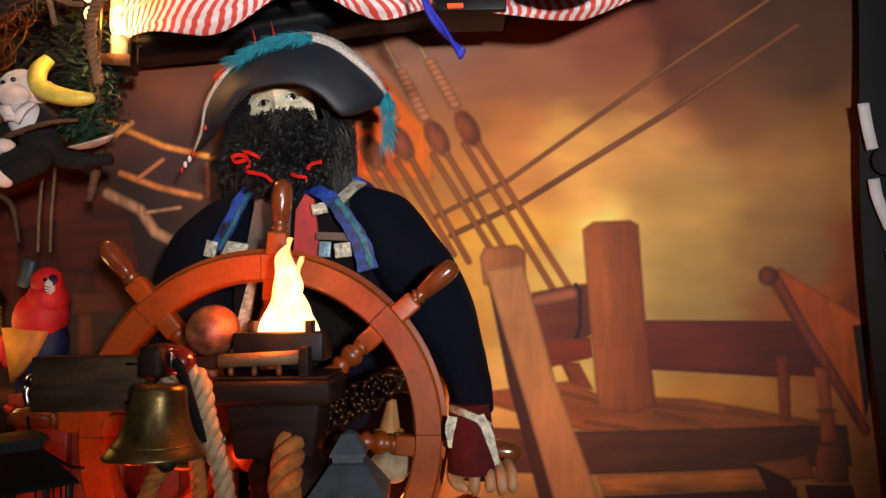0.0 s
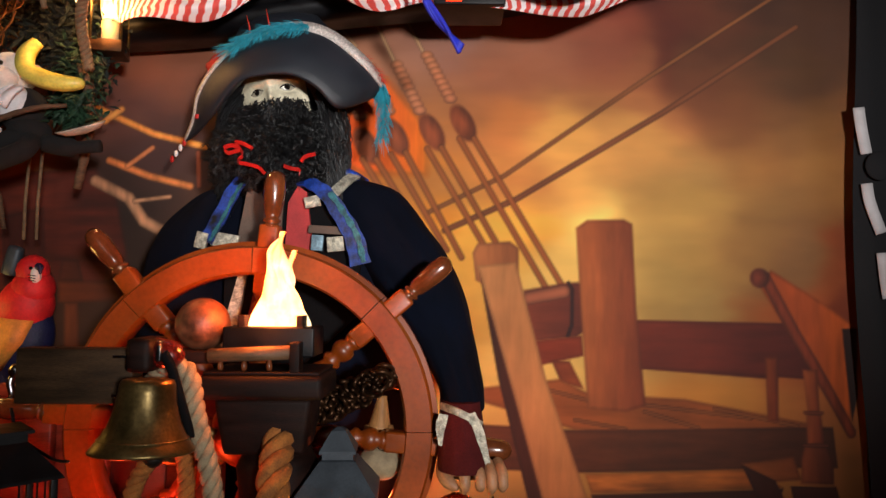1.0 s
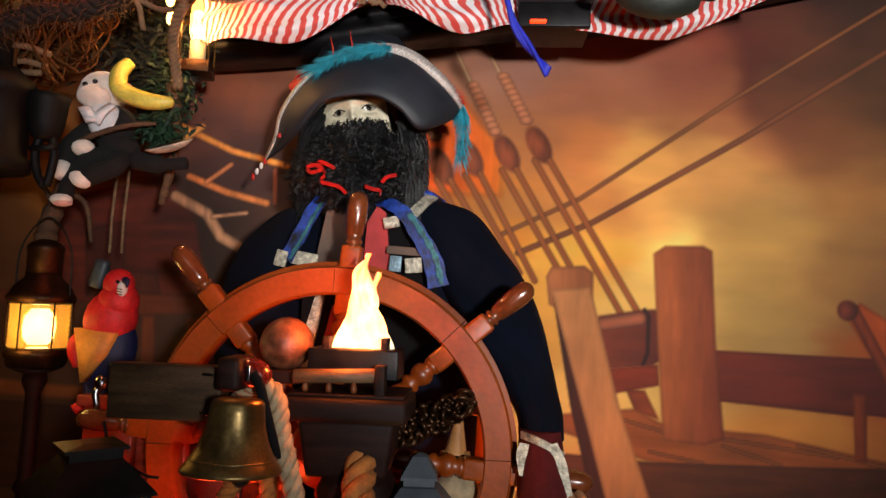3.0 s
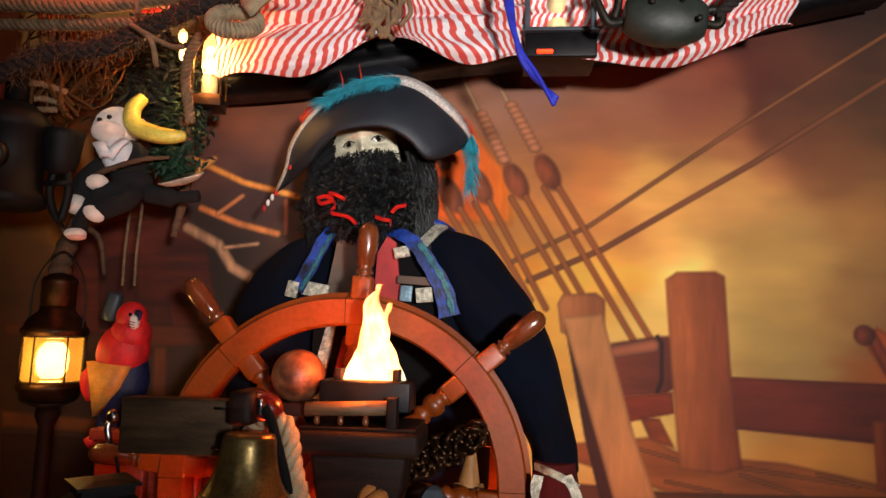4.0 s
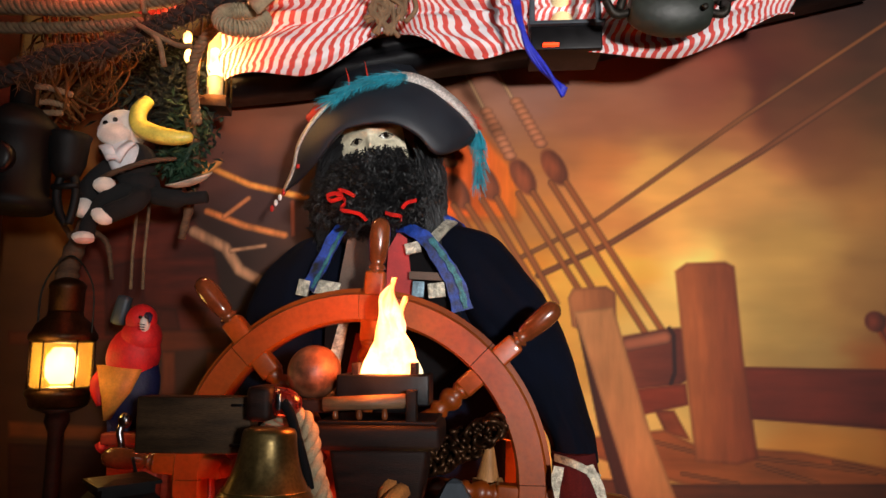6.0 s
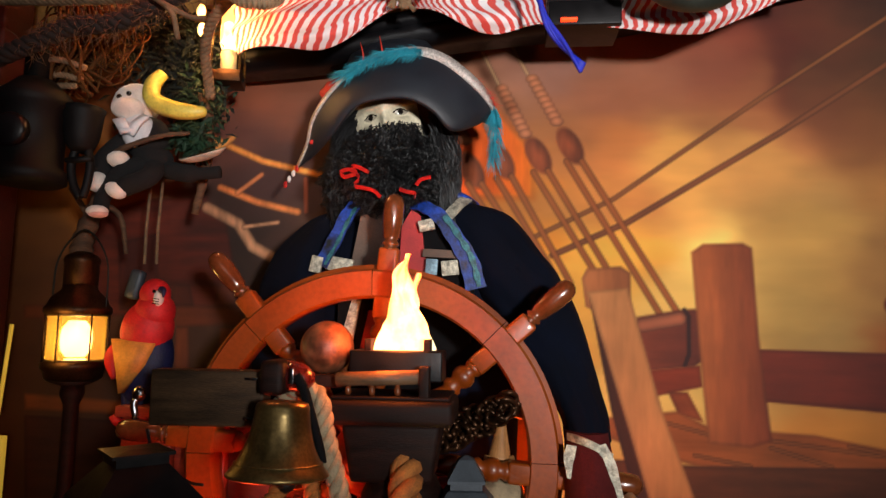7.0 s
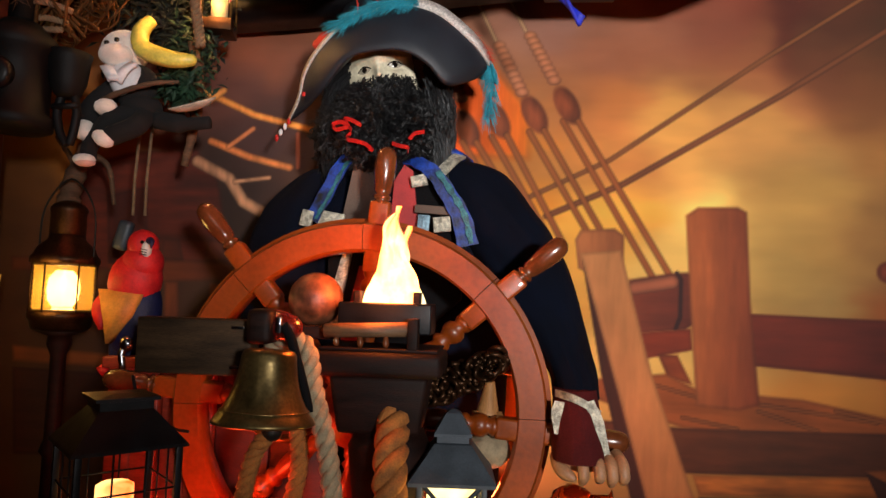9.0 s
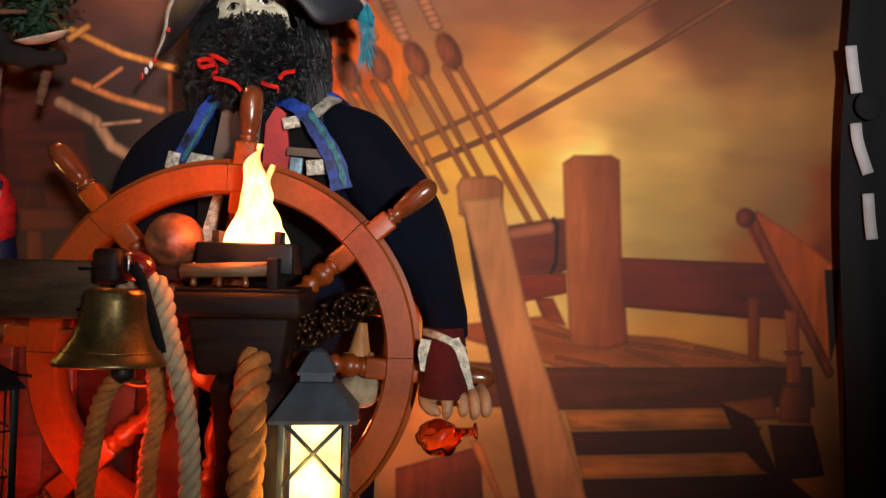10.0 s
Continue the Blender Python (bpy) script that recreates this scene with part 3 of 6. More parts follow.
shape(((0.064, 1.511), (0.119, 1.519), (0.240, 1.004), (0.285, 0.818), (0.214, 0.818), (0.169, 1.026), (0.105, 1.282)), (66, 30, 16), (66, 30, 16), 3, 0.1, 1)
shape(((0.059, 1.524), (0.142, 1.533), (0.206, 1.284), (0.287, 1.051), (0.364, 0.819), (0.250, 0.818), (0.205, 1.003), (0.141, 1.236)), (196, 146, 98), (172, 120, 74), 3, 0.09, 1)
shape(((-1.047, 1.688), (-0.916, 1.722), (-0.772, 1.729), (-0.722, 1.666), (-0.677, 1.468), (-1.037, 1.460)), (101, 43, 26), (78, 31, 20), 5, 0.2, 1)
shape(((-0.974, 1.625), (-0.883, 1.645), (-0.869, 1.476), (-0.960, 1.474)), (75, 31, 20), (75, 31, 20), 4, 0.15, 1)
cord(((-0.776, 1.865), (-0.647, 1.807), (-0.517, 1.775)), 0.008, (230, 142, 63), 0)
cord(((-0.754, 1.835), (-0.719, 1.861)), 0.008, (230, 150, 75), 0)
cord(((-0.741, 1.748), (-0.654, 1.714), (-0.563, 1.692)), 0.0085, (211, 121, 63), 0)
cord(((-0.701, 1.736), (-0.648, 1.776)), 0.006, (203, 121, 72), 0)
cord(((-0.770, 1.703), (-0.696, 1.666), (-0.661, 1.616), (-0.615, 1.592)), 0.013, (176, 124, 90), 0)
cord(((-0.683, 1.659), (-0.607, 1.669)), 0.005, (174, 121, 87), 0)
cord(((-0.548, 1.766), (-0.544, 1.693)), 0.006, (139, 72, 49), 0)
shape(((-1.184, 1.484), (-1.105, 1.484), (-1.103, 1.453), (-1.181, 1.453)), (113, 60, 29), (113, 60, 29), 3, 0.12, 1)
shape(((-0.845, 1.486), (-0.677, 1.483), (-0.675, 1.444), (-0.842, 1.439)), (118, 60, 31), (84, 40, 23), 3, 0.12, 1)
shape(((-0.940, 1.533), (-0.904, 1.533), (-0.890, 1.486), (-0.946, 1.486)), (95, 46, 29), (69, 31, 20), 3, 0.12, 1)
shape(((-0.930, 1.439), (-0.899, 1.439), (-0.883, 1.291), (-0.924, 1.291)), (121, 66, 37), (89, 46, 29), 3, 0.12, 1)
shape(((-0.837, 1.532), (-0.801, 1.532), (-0.788, 1.485), (-0.844, 1.486)), (95, 46, 29), (69, 31, 20), 3, 0.12, 1)
shape(((-0.828, 1.439), (-0.798, 1.439), (-0.784, 1.292), (-0.823, 1.292)), (121, 66, 37), (89, 46, 29), 3, 0.12, 1)
shape(((-0.735, 1.532), (-0.699, 1.532), (-0.687, 1.485), (-0.742, 1.485)), (95, 46, 29), (69, 31, 20), 3, 0.12, 1)
shape(((-0.727, 1.439), (-0.697, 1.439), (-0.685, 1.293), (-0.724, 1.292)), (121, 66, 37), (89, 46, 29), 3, 0.12, 1)
shape(((-1.164, 1.290), (-0.858, 1.274), (-0.856, 1.245), (-1.160, 1.254)), (159, 92, 40), (159, 92, 40), 3, 0.12, 1)
shape(((-1.159, 1.242), (-0.843, 1.233), (-0.831, 1.063), (-1.140, 1.058)), (92, 49, 26), (63, 31, 17), 3, 0.12, 1)
dye = np.clip(dye, 4, 250) / 255
dye = np.where(dye < 0.04, dye / 12.92, ((dye + 0.055) / 1.055) ** 2.4)
MURAL_Y = 1.42


def hang(x, z):
    """The cloth's depth: slack folds, strongest near its free edge."""
    free = np.clip((x - 0.55) / 0.32, 0, 1) ** 2
    return MURAL_Y + 0.004 * np.sin(7 * x + 1.5 * z) + free * 0.008 * np.sin(34 * x + 2.5 * z) - free * 0.01


mural_mesh = bpy.data.meshes.new("mural_cloth")
wavy = gx + np.clip((gx - 0.6) / 0.27, 0, 1) * (0.004 * np.sin(9 * gz) + 0.012 * (gz - 1.7))
co = np.stack([wavy, hang(gx, gz), gz], -1).reshape(-1, 3)
idx = np.arange(ROWS_N * COLS_N).reshape(ROWS_N, COLS_N)
quads = np.stack([idx[:-1, :-1], idx[:-1, 1:], idx[1:, 1:], idx[1:, :-1]], -1)
hem = np.interp(gx, [-1.34, -0.74, -0.26, 0.13, 0.7], [2.0, 2.01, 2.06, 2.095, 2.22])
quads = quads[(gz < hem)[:-1, :-1]].reshape(-1, 4)  # the cloth ends behind the curved beam
mural_mesh.vertices.add(len(co))
mural_mesh.vertices.foreach_set("co", co.ravel())
mural_mesh.loops.add(quads.size)
mural_mesh.loops.foreach_set("vertex_index", quads.ravel())
mural_mesh.polygons.add(len(quads))
mural_mesh.polygons.foreach_set("loop_start", np.arange(len(quads)) * 4)
mural_mesh.update(calc_edges=True)
mural_mesh.polygons.foreach_set("use_smooth", np.ones(len(quads), bool))
layer = mural_mesh.attributes.new("dye", "FLOAT_COLOR", "POINT")
layer.data.foreach_set("color", np.concatenate([dye.reshape(-1, 3), np.ones((len(co), 1))], 1).astype(np.float32).ravel())
mural_mesh.materials.append(printed("mural_print", "dye"))
tagged(new("backdrop", mural_mesh), "printed cloth mural of a ship's deck and rigging at sunset", "mural", "", "structure")


# ---- the ship's wheel ----
HUB = V(-0.332, 1.12, 1.236)


def ship_wheel():
    root = thing("ship_helm", "large varnished wooden ship's wheel with eight turned handles", "ship's wheel")
    root.location = HUB
    for i in range(8):  # felloes, each an arc of the rim with its own ends
        bm = bmesh.new()
        a0, a1 = 2 * math.pi * i / 8 + 0.0022, 2 * math.pi * (i + 1) / 8 - 0.0022
        rings = []
        for k in range(13):
            a = a0 + (a1 - a0) * k / 12
            sec = [(0.257, -0.014), (0.261, -0.019), (0.301, -0.019), (0.305, -0.014), (0.305, -0.004), (0.313, -0.001), (0.313, 0.019), (0.309, 0.023), (0.261, 0.023), (0.257, 0.018)]
            rings.append([bm.verts.new((r * math.sin(a), y, r * math.cos(a))) for r, y in sec])
        for a, b in zip(rings, rings[1:]):
            for j in range(10):
                bm.faces.new((a[j], a[(j + 1) % 10], b[(j + 1) % 10], b[j]))
        bm.faces.new(rings[0]), bm.faces.new(rings[-1][::-1])
        part("felloe", bm, WOOD_WHEEL, root, "", True).data.set_sharp_from_angle(angle=radians(40))
    bm = bmesh.new()
    lathe(bm, [(0.055, -0.03), (0.06, -0.026), (0.06, 0.02), (0.05, 0.03)], pose(0, 0, 0, 90, 0, 0), 28)
    part("hub", bm, WOOD_WHEEL, root)
    bm = bmesh.new()
    lathe(bm, [(0.0, 0.03), (0.024, 0.03), (0.028, 0.036), (0.022, 0.042), (0.01, 0.046)], pose(0, 0, 0, 90, 0, 0), 20)
    part("boss", bm, BRASS, root, "tarnished brass hub boss")
    spoke, grip = bmesh.new(), bmesh.new()
    lathe(spoke, [(0.014, 0.05), (0.014, 0.075), (0.01, 0.08), (0.016, 0.088), (0.01, 0.096), (0.013, 0.105), (0.018, 0.13), (0.016, 0.15), (0.011, 0.166), (0.017, 0.172), (0.017, 0.178), (0.012, 0.184), (0.018, 0.192), (0.02, 0.2), (0.018, 0.208), (0.012, 0.214), (0.016, 0.22), (0.016, 0.228)], None, 16)
    box(spoke, (-0.017, -0.016, 0.224), (0.017, 0.016, 0.342), 0.005)
    lathe(grip, [(0.012, 0.336), (0.016, 0.339), (0.016, 0.342), (0.011, 0.345), (0.0155, 0.348), (0.0155, 0.351), (0.011, 0.355), (0.0145, 0.362), (0.0175, 0.385), (0.0185, 0.402), (0.0175, 0.418), (0.0145, 0.428), (0.008, 0.434), (0.002, 0.436)], None, 18)
    first = part("spoke", spoke, WOOD_WHEEL, root)
    hold = part("handle", grip, WOOD_HANDLE, first, "glossy turned handle")
    for i in range(8):
        turn = pose(0, 0, 0, 0, 45 * i + 4.3, 0)
        if i == 0:
            first.matrix_basis = turn
            continue
        s, h = first.copy(), hold.copy()
        scene.collection.objects.link(s), scene.collection.objects.link(h)
        h.parent, s.matrix_basis = s, turn
    bm = bmesh.new()
    lathe(bm, [(0.02, 0), (0.02, 0.16)], pose(0, 0.02, 0, -90, 0, 0), 16)
    part("axle", bm, IRON, root, "dark iron axle")


ship_wheel()


# ---- the pirate figure, one plain mesh ----
def pirate_figure():
    bm = bmesh.new()
    mats = [COAT, LINING, SKIN, HAIR, SCARF, VEST, RED_CLOTH, SILVER_CLOTH, RIBBON, CUFF_RED, SCARF_EDGE, EYE, FINGER, SCLERA, PALE_BLUE]
    def loft(rows, mi, folds, seed, n=44):
        """A garment from (height, one side, other side, middle depth, half depth) rows, with soft creases."""
        line = [Vector(r[:3]) for r in rows]
        rest = [Vector((r[3], r[4], 0)) for r in rows]
        rings = []
        for (z, x0, x1), (yc, d, _) in zip(curve(line, 6), curve(rest, 6)):
            ring = []
            for k in range(n):
                a = 2 * math.pi * k / n
                ca, sa = math.cos(a), math.sin(a)
                q = Vector((ca * 2.2 + seed, sa * 2.2, z * 9 + 1.5 * ca))
                crease = folds * (noise.noise(q) + 0.5 * noise.noise(q * 2.3))
                ring.append(bm.verts.new(((x0 + x1) / 2 + ((x1 - x0) / 2 + 0.4 * crease) * ca, yc - (d + crease) * sa, z)))
            rings.append(ring)
        for a, b in zip(rings, rings[1:]):
            for k in range(n):
                bm.faces.new((a[k], a[(k + 1) % n], b[(k + 1) % n], b[k])).material_index = mi
        bm.faces.new(rings[0]).material_index = mi
        bm.faces.new(rings[-1]).material_index = mi
    # coat body, then the two wide sleeves
    loft([(0.0, -0.47, -0.1, 1.312, 0.085), (1.0, -0.47, -0.1, 1.312, 0.085), (1.2, -0.48, -0.09, 1.312, 0.08), (1.4, -0.5, -0.08, 1.312, 0.078), (1.55, -0.52, -0.06, 1.312, 0.076), (1.61, -0.505, -0.08, 1.312, 0.07), (1.65, -0.47, -0.115, 1.312, 0.062), (1.68, -0.42, -0.18, 1.312, 0.05), (1.71, -0.36, -0.26, 1.31, 0.045)], 0, 0.006, 1)
    loft([(1.688, -0.24, -0.17, 1.31, 0.03), (1.668, -0.25, -0.11, 1.305, 0.055), (1.63, -0.24, -0.072, 1.302, 0.072), (1.587, -0.22, -0.041, 1.298, 0.08), (1.542, -0.19, -0.009, 1.29, 0.08), (1.472, -0.14, 0.024, 1.272, 0.076), (1.4, -0.085, 0.042, 1.24, 0.072), (1.34, -0.045, 0.052, 1.2, 0.064), (1.3, -0.02, 0.057, 1.16, 0.054), (1.27, -0.016, 0.058, 1.142, 0.051)], 0, 0.009, 7)
    loft([(1.672, -0.46, -0.38, 1.31, 0.03), (1.65, -0.505, -0.38, 1.305, 0.055), (1.597, -0.556, -0.4, 1.3, 0.074), (1.543, -0.58, -0.42, 1.292, 0.078), (1.498, -0.588, -0.44, 1.285, 0.076), (1.4, -0.588, -0.46, 1.265, 0.07), (1.3, -0.575, -0.45, 1.245, 0.065), (1.2, -0.55, -0.43, 1.225, 0.06)], 0, 0.009, 13)
    # velvet cuff round the handle, edged with brocade
    def on_cuff(x, z):
        t = (1.285 - z) / 0.103
        xm, hw, yc = 0.017 + 0.005 * t, 0.034 + 0.009 * t, 1.13 - 0.035 * t
        k = max(-0.96, min(0.96, (x - xm) / hw))
        return V(x, yc - 0.052 * math.sqrt(1 - k * k) - 0.002, z)
    loft([(1.285, -0.017, 0.051, 1.13, 0.048), (1.26, -0.018, 0.054, 1.12, 0.05), (1.22, -0.02, 0.06, 1.106, 0.05), (1.182, -0.021, 0.065, 1.095, 0.049)], 9, 0.003, 3)
    strip(bm, [on_cuff(-0.014 + 0.0064 * k, 1.279 - 0.0011 * k * k * 0.25) for k in range(11)], 0.011, 0.005, 7, (0, 0, 1))
    strip(bm, [on_cuff(-0.008 - 0.0008 * k, 1.268 - 0.006 * k) for k in range(9)], [0.02, 0.022, 0.026, 0.026, 0.024, 0.02, 0.016, 0.012, 0.008], 0.006, 7, (1, 0, 0))
    strip(bm, [on_cuff(0.034 + 0.0022 * k, 1.272 - 0.0072 * k) for k in range(12)], [0.012, 0.014, 0.018, 0.02, 0.022, 0.022, 0.02, 0.018, 0.017, 0.015, 0.014, 0.012], 0.006, 7, (1, 0, 0))
    # a plain mitten of fingers closed on the handle
    ball(bm, (0.026, 1.098, 1.182), (0.044, 0.034, 0.02), 12)
    for k, x in enumerate((0.021, 0.045, 0.063, 0.08)):
        tube(bm, curve([(x - 0.004, 1.09, 1.192), (x, 1.062, 1.184), (x + 0.002, 1.052, 1.168), (x + 0.001, 1.062, 1.152 + 0.005 * (k % 2))], 5), [0.0095] * 8 + [0.0088] * 4 + [0.008, 0.007, 0.006, 0.004], 9, 12)
    tube(bm, curve([(-0.012, 1.1, 1.185), (-0.008, 1.075, 1.17), (0.012, 1.06, 1.158)], 5), [0.011] * 8 + [0.009, 0.007, 0.004], 9, 12)
    # opened coat front: dark gap, shirt, red tie, sash
    def panel(pts, y, mi, bulge=0.004):
        vs = [bm.verts.new((x, y - bulge * (i % 2), z)) for i, (x, z) in enumerate(pts)]
        back = [bm.verts.new((x, y + 0.03, z)) for x, z in pts]
        bm.faces.new(vs).material_index = mi
        for i in range(len(pts)):
            j = (i + 1) % len(pts)
            bm.faces.new((vs[i], back[i], back[j], vs[j])).material_index = mi
    panel([(-0.42, 1.5), (-0.36, 1.65), (-0.24, 1.66), (-0.165, 1.56), (-0.175, 1.42), (-0.3, 1.3), (-0.42, 1.38)], 1.229, 1)
    panel([(-0.402, 1.53), (-0.378, 1.66), (-0.31, 1.665), (-0.318, 1.53)], 1.224, 5)
    panel([(-0.308, 1.52), (-0.302, 1.63), (-0.285, 1.662), (-0.268, 1.65), (-0.254, 1.53)], 1.221, 6)
    panel([(-0.43, 1.355), (-0.39, 1.5), (-0.375, 1.5), (-0.4, 1.355)], 1.222, 7)
    panel([(-0.39, 1.34), (-0.36, 1.475), (-0.31, 1.475), (-0.335, 1.34)], 1.224, 6)
    def plate(x0, z0, x1, z1, turn, mi, y=1.211):
        box(bm, (min(x0, x1), y - 0.005, min(z0, z1)), (max(x0, x1), y + 0.004, max(z0, z1)), 0.002, Matrix.Rotation(radians(turn), 3, "Y"), mi)
    plate(-0.469, 1.573, -0.447, 1.543, 12, 7)
    plate(-0.44, 1.571, -0.39, 1.545, 10, 7, 1.214)
    plate(-0.262, 1.586, -0.196, 1.571, 3, 5, 1.213)
    plate(-0.256, 1.569, -0.234, 1.54, 4, 14)
    plate(-0.227, 1.566, -0.196, 1.539, -6, 7)
    plate(-0.27, 1.641, -0.241, 1.62, -12, 7)
    strip(bm, [(-0.184, 1.27, 1.692), (-0.196, 1.245, 1.678), (-0.21, 1.225, 1.658), (-0.222, 1.216, 1.643)], 0.02, 0.004, 7, (1, 0, -0.5))
    # neck scarf, two hanging ends with brocade edges
    sc = [(-0.375, 1.235, 1.7), (-0.388, 1.22, 1.675), (-0.404, 1.213, 1.649), (-0.425, 1.21, 1.603), (-0.45, 1.21, 1.556)]
    strip(bm, curve(sc, 6), [0.026 + 0.002 * math.sin(k * 1.1) for k in range(25)], 0.004, 4, (1, 0, 0.3))
    strip(bm, [p + V(0.009, -0.004, 0.001) for p in curve(sc[1:], 6)], [0.006 + 0.002 * math.sin(k * 1.7) for k in range(19)], 0.003, 10, (1, 0, 0.3))
    sc = [(-0.285, 1.228, 1.672), (-0.258, 1.214, 1.664), (-0.228, 1.206, 1.643), (-0.199, 1.203, 1.602), (-0.177, 1.203, 1.564), (-0.164, 1.206, 1.515)]
    strip(bm, curve(sc, 6), [0.02 + 0.0006 * k + 0.002 * math.sin(k * 1.3) for k in range(31)], 0.004, 4, (1, 0, 0.5))
    strip(bm, [p + V(0.006, -0.004, 0.004) for p in curve(sc[2:], 6)], [0.01 + 0.003 * math.sin(k * 1.7) for k in range(19)], 0.003, 10, (1, 0, 0.5))
    tube(bm, curve([(-0.24, 1.29, 1.705), (-0.22, 1.27, 1.7), (-0.19, 1.275, 1.69), (-0.17, 1.3, 1.68)], 4), 0.011, 8, 4)
    tube(bm, curve([(-0.31, 1.2, 1.66), (-0.318, 1.205, 1.6), (-0.33, 1.21, 1.545)], 5), 0.0015, 5, 1)
    # head: a plain pale mask under the brim
    ball(bm, (-0.337, 1.295, 1.8), (0.074, 0.07, 0.1), 3, 4)
    tip = radians(12)
    bump = lambda u, w: math.exp(-(u / w) ** 2)
    na, nb, mask = 96, 72, []
    for jj in range(nb + 1):
        b = -0.045 + 0.085 * jj / nb
        row = []
        for ii in range(na + 1):
            a = -0.062 + 0.124 * ii / na
            e = abs(a) - 0.029
            y = 1.214 + 7.5 * a * a + 2.5 * b * b
            y -= 0.019 * bump(a, 0.0085) * max(0, min(1, (0.012 - b) / 0.03)) * (1 if b > -0.02 else bump(b + 0.02, 0.006))
            y -= 0.008 * bump(b - 0.0145, 0.0065) * bump(a, 0.05) + 0.004 * bump(a, 0.01) * bump(b - 0.02, 0.015)
            y += 0.009 * bump(e, 0.015) * bump(b + 0.001, 0.009) - 0.006 * bump(e, 0.009) * bump(b, 0.0055)
            y -= 0.007 * bump(e - 0.004, 0.016) * bump(b + 0.021, 0.01)
            row.append((bm.verts.new((-0.339 + a * math.cos(tip) - b * math.sin(tip), y, 1.8425 + a * math.sin(tip) + b * math.cos(tip))), a, b))
        mask.append(row)
    for lo_row, hi_row in zip(mask, mask[1:]):
        for ii in range(na):
            f = bm.faces.new((lo_row[ii][0], lo_row[ii + 1][0], hi_row[ii + 1][0], hi_row[ii][0]))
            a, b = lo_row[ii][1], lo_row[ii][2]
            e = (abs(a) - 0.029) / 0.0135
            lid = 0.0056 * (1 - e * e)
            if -lid < b < lid + 0.0018 and abs(e) < 1.05:
                iris = math.hypot(abs(a) - 0.029, b - 0.001) < 0.0048
                # dark upper lid band: lashes, and socket shade put into the colour
                f.material_index = 11 if b > lid - 0.0006 or iris else 13
            else:
                f.material_index = 2
    # hair and beard: a dark body covered with fine curled locks
    ball(bm, (-0.33, 1.285, 1.745), (0.1, 0.068, 0.1), 3, 3)
    ball(bm, (-0.337, 1.262, 1.728), (0.096, 0.056, 0.066), 3, 3)
    r = random.Random(4)
    def lock(p, d, size, turns, thick):
        d = Vector(d).normalized()
        u = d.orthogonal().normalized()
        w = d.cross(u)
        ph = r.uniform(0, 6.3)
        pts = []
        for k in range(9):
            t = k / 8
            a = ph + turns * 6.283 * t
            pts.append(Vector(p) + d * size * 2.2 * t + (u * math.cos(a) + w * math.sin(a)) * size * 0.42)
        tube(bm, pts, [thick * (1 - 0.5 * k / 8) for k in range(9)], 5, 3)
    for i in range(5200):  # beard, in uneven puffs
        a, b = r.uniform(0.0, math.pi), r.uniform(-1.3, 0.8)
        d = V(math.cos(a) * math.cos(b), -math.sin(a) * math.cos(b), math.sin(b))
        puff = 1 + 0.22 * noise.noise(d * 4.5) + 0.12 * noise.noise(d * 9)
        p = V(-0.337 + d.x * 0.108 * puff, 1.262 + d.y * 0.066 * puff, 1.728 + d.z * (0.068 if b < 0 else 0.095) * puff)
        if p.z > 1.808 + 0.19 * (p.x + 0.345) and abs(p.x + 0.338) < 0.062:
            continue
        lock(p, (d.x + r.uniform(-0.7, 0.7), d.y + r.uniform(-0.5, 0.3), d.z * 0.5 - 0.3 + r.uniform(-0.6, 0.6)), r.uniform(0.004, 0.0085), r.uniform(0.8, 1.8), r.uniform(0.0007, 0.0014))
    for i in range(700):  # larger loose curls
        a, b = r.uniform(0.0, math.pi), r.uniform(-1.3, 0.7)
        d = V(math.cos(a) * math.cos(b), -math.sin(a) * math.cos(b), math.sin(b))
        puff = 1.04 + 0.22 * noise.noise(d * 4.5) + 0.12 * noise.noise(d * 9)
        p = V(-0.337 + d.x * 0.108 * puff, 1.262 + d.y * 0.066 * puff, 1.728 + d.z * (0.068 if b < 0 else 0.09) * puff)
        if p.z > 1.8 + 0.19 * (p.x + 0.345) and abs(p.x + 0.338) < 0.062:
            continue
        for k in range(5):  # each curl is a small bundle
            lock(p + V(r.gauss(0, 0.0015), r.gauss(0, 0.0015), r.gauss(0, 0.0015)), (d.x * 0.6 + 0.5 * math.sin(i), d.y * 0.5, d.z * 0.3 - 0.5 + 0.4 * math.cos(i * 1.7)), 0.0105, 1.1, 0.0009)
    for i in range(520):  # moustache over the lip
        t = r.uniform(-1, 1)
        x = -0.34 + 0.062 * t
        lock((x, 1.198 + 0.022 * t * t, 1.818 + 0.19 * (x + 0.345) - 0.008 * t * t + r.uniform(-0.034, 0.002)), (t * 1.2, -0.25, -0.8), r.uniform(0.006, 0.01), 0.9, 0.0011)
    for i in range(1500):  # long wavy sides
        s = r.choice((-1, 1))
        a = r.uniform(-0.9, 1.1)
        p0 = V(-0.327 + s * 0.09 * math.cos(a * 0.6), 1.285 - 0.055 * math.sin(a), r.uniform(1.78, 1.875))
        sway, ln = r.uniform(-0.008, 0.014), r.uniform(0.08, 0.2)
        pts = [p0 + V(s * (0.028 * math.sin(2.2 * t) + sway * t) + 0.004 * math.sin(14 * t + i), -0.012 * math.sin(3 * t) + 0.004 * math.cos(11 * t + i), -ln * t) for t in (k / 9 for k in range(10))]
        tube(bm, pts, [0.0017 * (1 - 0.6 * k / 9) for k in range(10)], 4, 3)
